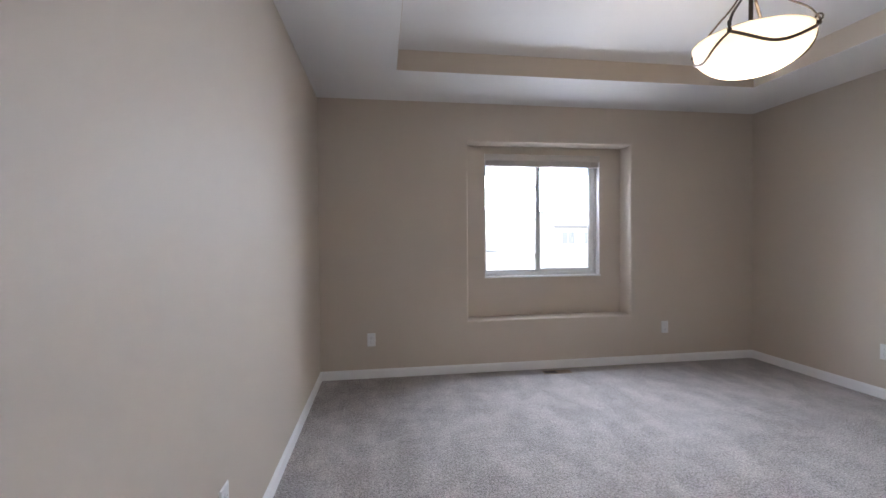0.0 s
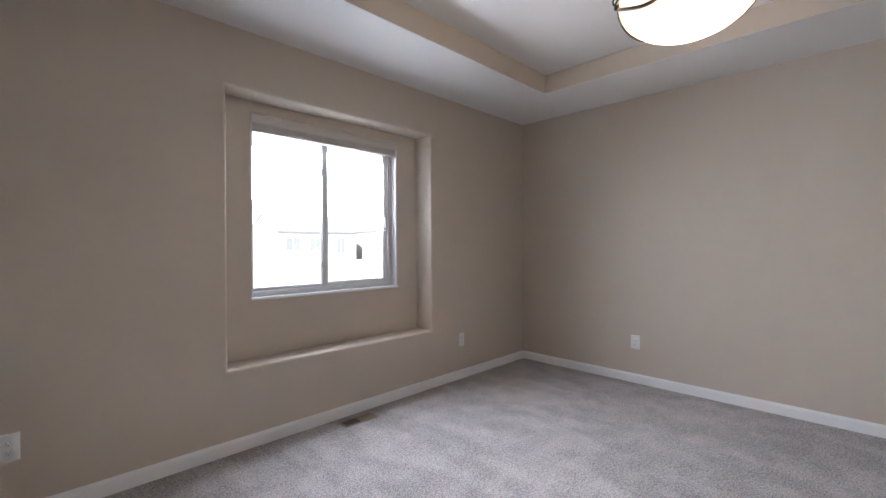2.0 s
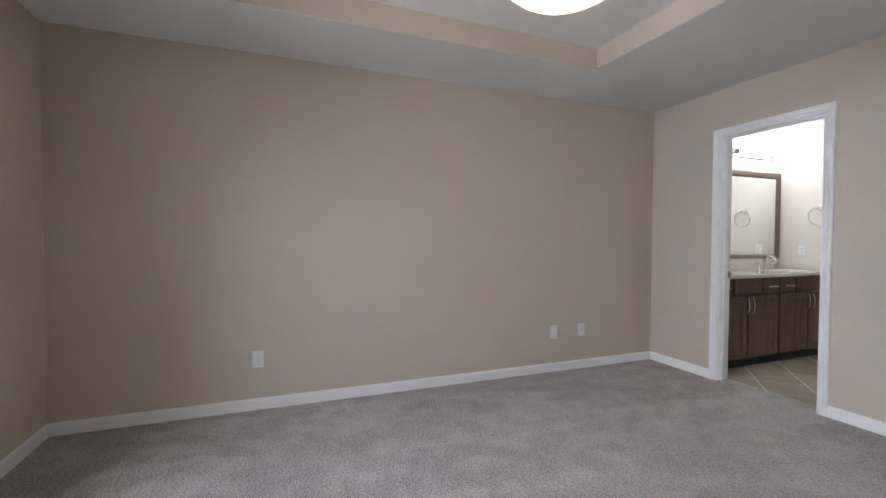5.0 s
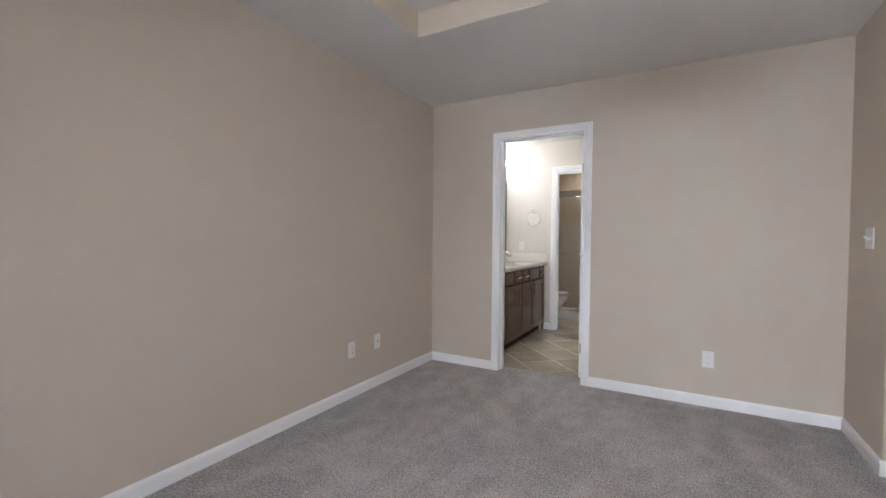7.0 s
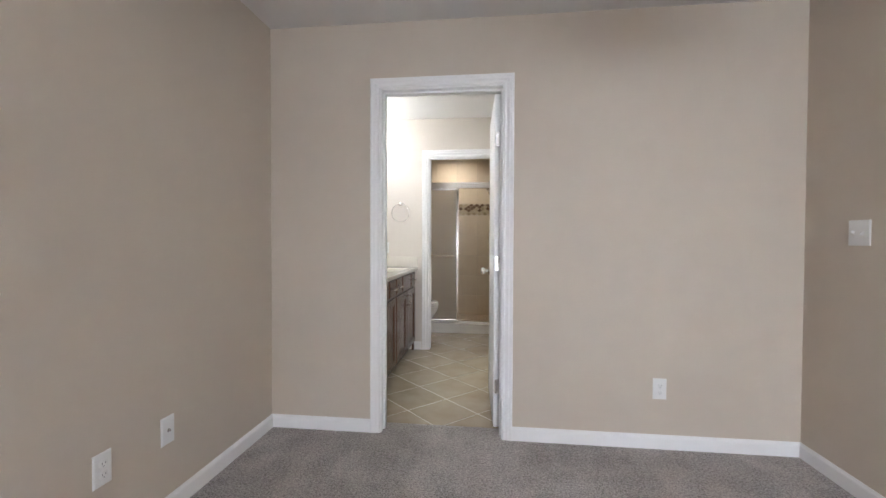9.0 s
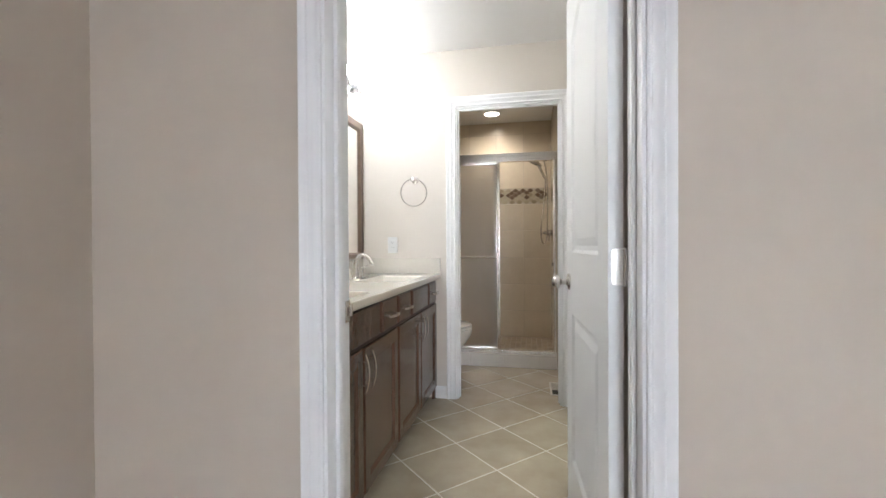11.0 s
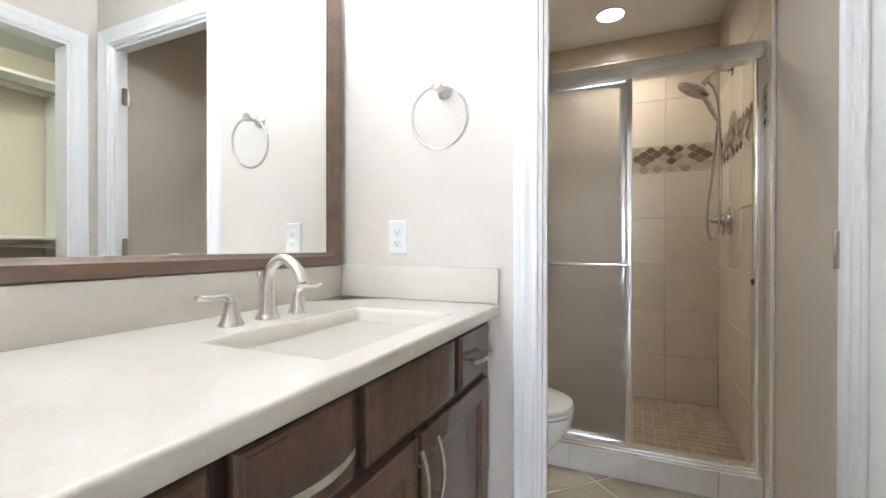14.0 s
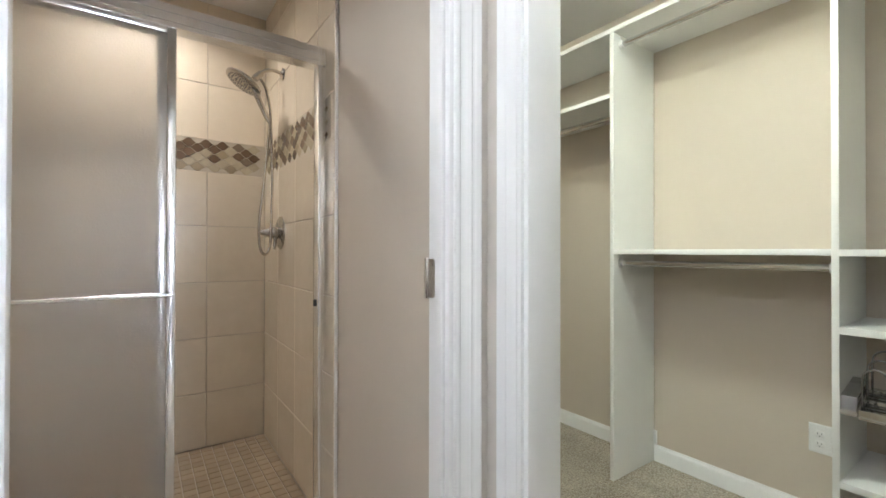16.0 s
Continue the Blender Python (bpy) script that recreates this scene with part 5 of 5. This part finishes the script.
# slanted shoe shelf with wire fences
shoe = thing("shoe_rack", (1.0, -2.45, 0.60), "slanted white shoe shelf with bent wire toe rails", "shoe rack")
rows = ((1.128, 0.602), (1.060, 0.621), (0.990, 0.641))
for x, z in rows:
    part("ledge", boxes((x - 0.052, x, P2 + hp + 0.045, P3 - hp - 0.006, z - 0.022, z), bevel=0.002), RODCHROME, shoe)
    part("lip", boxes((x - 0.004, x + 0.003, P2 + hp + 0.045, P3 - hp - 0.006, z - 0.026, z + 0.004), bevel=0.001), RODCHROME, shoe)
    for k in range(3):
        y = P2 + 0.060 + 0.165 * k
        part("wire", tube(bmesh.new(), curve_points([(x - 0.02, y, z - 0.005), (x - 0.021, y, z + 0.095), (x - 0.021, y + 0.010, z + 0.122), (x - 0.021, y + 0.030, z + 0.132), (x - 0.021, y + 0.050, z + 0.122), (x - 0.021, y + 0.060, z + 0.095), (x - 0.02, y + 0.060, z - 0.005)], 5), 0.0032, 8), SOCKET, shoe, "dark bent wire")
bm = bmesh.new()
side = [(1.125, 0.600), (1.118, 0.640), (0.96, 0.672), (0.93, 0.660), (0.93, 0.600), (1.10, 0.575), (1.122, 0.580)]
loft(bm, [[(x, P2 + hp + 0.001, z) for x, z in side], [(x, P2 + hp + 0.040, z) for x, z in side]], cap0=True, cap1=True)
part("side_plate", bm, RODCHROME, shoe)

dome = thing("closet_light", (1.98, -3.05, H - 0.09), "lit glass dome light on the closet ceiling", "ceiling light")
part("base", lathe(bmesh.new(), [(0.13, -0.001), (0.15, -0.001), (0.15, -0.018), (0.13, -0.020)], (1.98, -3.05, H), seg=32), NICKEL, dome)
part("shade", lathe(bmesh.new(), [(0.0, -0.085), (0.06, -0.080), (0.11, -0.058), (0.132, -0.021), (0.10, -0.020)], (1.98, -3.05, H), seg=32), DOME, dome, "glowing opal glass shade")

# ---- outside ----
G = -0.45
bm = bmesh.new()
bmesh.ops.create_grid(bm, x_segments=8, y_segments=8, size=2500, matrix=Matrix.Translation((0, 0, G)))
setting("ground", bm, GRASS, "pale winter lawn reaching to the horizon")

wing = thing("house_wing", (3.3, 4.4, G), "cream lap-sided wing of the same house beside the window", "house wall")
WXF, WY1 = 2.985, 4.93
part("wall", boxes((WXF + 0.012, 4.2, NY + 0.162, WY1 - 0.01, G, 3.1)), SIDING, wing, smooth=False)
part("corner_board", boxes((WXF - 0.012, WXF + 0.10, WY1 - 0.09, WY1 + 0.012, G + 0.1, 3.0), bevel=0.004), SIDING, wing)
part("eave", boxes((WXF - 0.35, 4.3, NY + 0.162, WY1 + 0.35, 3.0, 3.16), bevel=0.01), VINYL, wing)
part("downspout", tube(bmesh.new(), curve_points([(WXF - 0.30, WY1 + 0.30, 3.02), (WXF - 0.29, WY1 + 0.28, 2.90), (WXF - 0.10, WY1 + 0.10, 2.62), (WXF - 0.04, WY1 + 0.045, 2.48), (WXF - 0.03, WY1 + 0.045, 2.2), (WXF - 0.03, WY1 + 0.045, G + 0.1)], 6), 0.036, 12), VINYL, wing)
for k in range(29):
    bm = bmesh.new()
    z = G + 0.12 + 0.115 * k
    loft(bm, [[(WXF - 0.010, y, z), (WXF + 0.012, y, z), (WXF + 0.012, y, z + 0.116), (WXF - 0.001, y, z + 0.116)] for y in (NY + 0.165, WY1 - 0.091)], cap0=True, cap1=True)
    part("siding_board", bm, SIDING, wing, smooth=False)


def house(x, y, w, d, eave, ridge, along, wins, label):
    e = thing("house", (x, y, G), label, "house", "houses across the lawn")
    part("wall", boxes((x - w / 2, x + w / 2, y - d / 2, y + d / 2, G, eave)), HOUSEWALL, e, smooth=False)
    bm = bmesh.new()
    o = 0.05
    if along:
        ends = [[(sx, y - d / 2 - o, eave - 0.03), (sx, y, ridge), (sx, y + d / 2 + o, eave - 0.03), (sx, y + d / 2 + o, eave + 0.1), (sx, y, ridge + 0.22), (sx, y - d / 2 - o, eave + 0.1)] for sx in (x - w / 2 - o, x + w / 2 + o)]
        gab = [[(sx, y - d / 2, eave), (sx, y + d / 2, eave), (sx, y, ridge)] for sx in (x - w / 2, x + w / 2)]
    else:
        ends = [[(x - w / 2 - o, sy, eave - 0.03), (x, sy, ridge), (x + w / 2 + o, sy, eave - 0.03), (x + w / 2 + o, sy, eave + 0.1), (x, sy, ridge + 0.22), (x - w / 2 - o, sy, eave + 0.1)] for sy in (y - d / 2 - o, y + d / 2 + o)]
        gab = [[(x - w / 2, sy, eave), (x + w / 2, sy, eave), (x, sy, ridge)] for sy in (y - d / 2, y + d / 2)]
    loft(bm, ends, cap0=True, cap1=True)
    part("roof", bm, SHINGLE, e, smooth=False)
    bm = bmesh.new()
    loft(bm, gab, cap0=True, cap1=True)
    part("gable", bm, HOUSEWALL, e, smooth=False)
    for wx, wz, ww, wh in wins:
        f = part("window", boxes((x + wx - ww / 2 - 0.1, x + wx + ww / 2 + 0.1, y - d / 2 - 0.06, y - d / 2 - 0.001, wz - 0.1, wz + wh + 0.1), bevel=0.02), VINYL, e)
        for q in range(2):
            a = x + wx - ww / 2 + q * ww / 2
            part("pane", boxes((a + 0.04, a + ww / 2 - 0.04, y - d / 2 - 0.075, y - d / 2 - 0.055, wz, wz + wh)), HOUSEGLASS, f, smooth=False)
    return e


house(9.5, 60, 9, 8, 2.4, 4.2, True, ((-2.5, 0.7, 1.6, 1.2), (1.8, 0.7, 1.6, 1.2)), "distant pale house with a low grey roof")
house(22.5, 46, 9, 8, 2.5, 4.3, True, ((-3.0, 0.7, 1.5, 1.3), (-0.5, 0.7, 1.5, 1.3), (2.5, 0.4, 1.0, 1.6)), "pale sided house with a long grey shingle roof")
house(32.5, 44, 8, 10, 2.7, 4.5, False, ((-2.0, 0.7, 1.5, 1.3), (1.2, 0.7, 1.5, 1.3)), "pale sided house with a front gable")
house(41.5, 45, 7.5, 9, 2.6, 4.4, False, ((-2.2, 0.7, 1.8, 1.5), (0.6, 0.7, 1.8, 1.5)), "white sided house with wide windows under a gable")
house(51.0, 47, 9, 9, 2.6, 4.3, True, ((-2.2, 0.7, 1.8, 1.5), (1.6, 0.7, 1.8, 1.5)), "white sided house with a grey roof")


def conifer(x, y, height, seed):
    rnd = random.Random(seed)
    e = thing("conifer", (x, y, G), "slim dark young conifer on the lawn", "tree", "young conifers")
    part("trunk", tube(bmesh.new(), [(x, y, G - 0.05), (x + 0.02, y, G + height * 0.5), (x, y, G + height)], [0.07, 0.045, 0.01], 8), BARK, e)
    bm = bmesh.new()
    for k in range(420):
        h = rnd.random() ** 0.8
        rad = (1 - h) * 0.62 * rnd.uniform(0.35, 1.0) + 0.03
        a = rnd.uniform(0, 2 * math.pi)
        c = Vector((x + rad * math.cos(a), y + rad * math.sin(a), G + 0.25 + h * (height - 0.2) + rnd.uniform(-0.06, 0.06)))
        out = Vector((math.cos(a), math.sin(a), rnd.uniform(-0.5, 0.1))).normalized()
        sd = out.cross(Vector((0, 0, 1))).normalized()
        L = rnd.uniform(0.12, 0.26)
        bm.faces.new([bm.verts.new(c - sd * 0.04), bm.verts.new(c + out * L), bm.verts.new(c + sd * 0.04), bm.verts.new(c + Vector((0, 0, 0.05)))])
    part("crown", bm, NEEDLES, e, smooth=False)
    return e


conifer(27.3, 38.0, 3.0, 3)
conifer(28.6, 38.3, 3.3, 5)

# ---- pieces: floor tiles ----
TILE, TGAP = 0.340, 0.0058
HD = TILE / math.sqrt(2)                        # half diagonal
for i in range(-4, 7):
    for j in range(-9, 9):
        if (i + j) % 2 == 0:
            continue
        cx, cy = 2.785 + HD * i, -2.680 + HD * j
        h = HD - TGAP
        poly = clip_poly([(cx + h, cy), (cx, cy + h), (cx - h, cy), (cx, cy - h)], XB + 0.004, 3.75, YC - 0.02, YB - 0.012)
        if len(poly) < 3:
            continue
        area = abs(sum(a[0] * b[1] - b[0] * a[1] for a, b in zip(poly, poly[1:] + poly[:1]))) / 2
        if area < 4e-4:
            continue
        mx, my = sum(p[0] for p in poly) / len(poly), sum(p[1] for p in poly) / len(poly)
        bm = bmesh.new()
        inner = [(mx + (p[0] - mx) * 0.985, my + (p[1] - my) * 0.985) for p in poly]
        loft(bm, [[(p[0], p[1], FB - 0.006) for p in poly], [(p[0], p[1], FB - 0.0018) for p in poly], [(p[0], p[1], FB) for p in inner]], cap1=True)
        part("tile", bm, FLOORTILE, floor_bath, smooth=False)

# ---- pieces: shower wall tiles ----
back = tagged(bpy.data.objects["wall_shower_back_core"])
side_core = setting("wall_shower_side", boxes((XT - 0.001, XSH - 0.003, YSH - 0.013, -3.862, FB, H)), WALLGROUT, "mortar bed of the tiled shower side wall")
left_core = setting("wall_shower_far_side", boxes((XE - 0.0105, XE + 0.001, YSH - 0.013, -3.93, FB, H)), WALLGROUT, "mortar bed of the tiled shower wall by the toilet")
ZROWS = ((0.052, 0.341), (0.345, 0.634), (0.638, 0.931), (0.935, 1.234), (1.238, 1.528), (1.702, 1.998), (2.002, 2.302), (2.306, 2.438))
meshes = {}


def wall_tile(parent, axis, u0, u1, z0, z1, face, out):
    """A wall tile with eased edges; axis: the way along the wall; out: sign of the way it faces."""
    key = (axis, out, round(u1 - u0, 4), round(z1 - z0, 4))
    if key not in meshes:
        bm = bmesh.new()
        w, h, g = (u1 - u0) / 2, (z1 - z0) / 2, 0.0022
        rings = []
        for q, d in ((0, -0.008), (0, -0.0018), (g, 0.0)):
            rings.append([((u, out * d, v) if axis == "x" else (out * d, u, v)) for u, v in ((-w + q, -h + q), (w - q, -h + q), (w - q, h - q), (-w + q, h - q))])
        loft(bm, rings, cap1=True)
        meshes[key] = mesh_of("tile", bm, WALLTILE)
    ob = new("tile", meshes[key])
    ob.parent = parent
    u, z = (u0 + u1) / 2, (z0 + z1) / 2
    ob.location = (u, face, z) if axis == "x" else (face, u, z)
    return ob


J = 0.0035
for z0, z1 in ZROWS:
    x = XSH
    for x1 in (2.684, 2.986, 3.288, 3.590, XE - 0.008):
        wall_tile(back, "x", x + J / 2, x1 - J / 2, z0, z1, YSH, 1)
        x = x1
    for core, face, out in ((side_core, XSH, 1), (left_core, XE - 0.013, -1)):
        y = YSH
        for y1 in (-4.660, -4.360, -4.060, -3.868):
            wall_tile(core, "y", y + J / 2, y1 - J / 2, z0, z1, face, out)
            y = y1
part("edge_strip", boxes((XT + 0.0005, XSH - 0.0005, -3.8675, -3.859, FB, H - 0.001), bevel=0.002), PALETILE, side_core, "pale bullnose tile edge")

# mosaic band of lantern-shaped tiles
def lantern(w, h, n=6):
    """Ogee outline: pointed at the sides, swelling in the middle."""
    pts = []
    for k in range(4 * n):
        s = k / (4 * n) * 4
        q, f = int(s), s - int(s)
        e = 0.5 - 0.5 * math.cos(math.pi * f)
        x, z = ((1 - f, e), (-f, 1 - e), (-(1 - f), -e), (f, -(1 - e)))[q]
        pts.append((x * w / 2, z * h / 2))
    return pts


LW2, LH2 = 0.080, 0.0500
lan = {}
rnd = random.Random(11)


def lantern_tile(parent, axis, u, z, face, out, k):
    key = (axis, out, k)
    if key not in lan:
        bm = bmesh.new()
        o = lantern(LW2 - 0.004, LH2 - 0.0035)
        rings = []
        for s, d in ((1.0, -0.006), (1.0, -0.0008), (0.95, 0.0008)):
            rings.append([((p[0] * s, out * d, p[1] * s) if axis == "x" else (out * d, p[0] * s, p[1] * s)) for p in o])
        loft(bm, rings, cap1=True)
        lan[key] = mesh_of("lantern_tile", bm, LANTERN[k])
    ob = new("lantern_tile", lan[key])
    ob.parent = parent
    ob.location = (u, face, z) if axis == "x" else (face, u, z)
    return ob


part("band_bed", boxes((XSH, XE - 0.014, YSH - 0.012, YSH - 0.0016, 1.529, 1.701)), BANDGROUT, back, "grout bed of the mosaic band", smooth=False)
part("band_bed", boxes((XSH - 0.010, XSH - 0.0016, YSH, -3.90, 1.529, 1.701)), BANDGROUT, side_core, "grout bed of the mosaic band", smooth=False)
for r in range(8):
    z = 1.527 + LH2 / 2 * r
    if not 1.545 < z < 1.685:
        continue
    for c in range(18):
        u = XSH + LW2 * (c + (0.5 if r % 2 else 0.0)) + 0.02
        if u + LW2 / 2 < XE - 0.014:
            lantern_tile(back, "x", u + LW2 / 2, z, YSH, 1, rnd.choice((0, 0, 1, 2, 2, 2, 3)))
    for c in range(14):
        u = YSH + LW2 * (c + (0.5 if r % 2 else 0.0)) + 0.02
        if u + LW2 < -3.90:
            lantern_tile(side_core, "y", u + LW2 / 2, z, XSH, 1, rnd.choice((0, 0, 1, 2, 2, 2, 3)))

# shower kerb
kerb = setting("shower_kerb", boxes((XSH - 0.001, XE - 0.014, YC - 0.105, YC - 0.009, FB - 0.004, KZ - 0.009)), GROUT, "tiled shower kerb")
x = XSH + 0.001
for x1 in (2.545, 2.850, 3.155, 3.460, XE - 0.015):
    part("kerb_tile", boxes((x + 0.0015, x1 - 0.0015, YC - 0.009, YC, FB - 0.002, KZ - 0.0015), bevel=0.0015), PALETILE, kerb, smooth=False)
    part("kerb_cap_tile", boxes((x + 0.0015, x1 - 0.0015, YC - 0.112, YC + 0.003, KZ - 0.009, KZ), bevel=0.0015), PALETILE, kerb, smooth=False)
    x = x1

# shower floor mosaic
pan = setting("shower_floor", boxes((XSH - 0.001, XE - 0.014, YSH - 0.001, YC - 0.1055, FB - 0.004, 0.044)), WALLGROUT, "mosaic shower floor")
PITCH = 0.0535
bm = bmesh.new()
w = PITCH / 2 - 0.0022
loft(bm, [[(-q, -q, z), (q, -q, z), (q, q, z), (-q, q, z)] for q, z in ((w, 0.0), (w, 0.0052), (w - 0.002, 0.0066))], cap1=True)
square = mesh_of("mosaic_tile", bm, PANTILE)
rest = bmesh.new()
for i in range(26):
    for j in range(19):
        x, y = XSH + PITCH * (i + 0.5), YSH + PITCH * (j + 0.5)
        if y + w > YC - 0.107 or x + w > XE - 0.014:
            continue
        if x < 3.20:
            ob = new("mosaic_tile", square)
            ob.parent = pan
            ob.location = (x, y, 0.0435)
        else:
            loft(rest, [[(x - q, y - q, z), (x + q, y - q, z), (x + q, y + q, z), (x - q, y + q, z)] for q, z in ((w, 0.0435), (w, 0.0487), (w - 0.002, 0.0501))], cap1=True)
tagged(part("mosaic_rest", rest, PANTILE, pan, smooth=False), kind="stuff")
drain = thing("shower_drain", (3.05, -4.55, 0.0502), "square steel shower drain in the mosaic floor", "drain")
part("grate", boxes((3.00, 3.10, -4.60, -4.50, 0.0502, 0.0535), bevel=0.001), CHROME, drain)
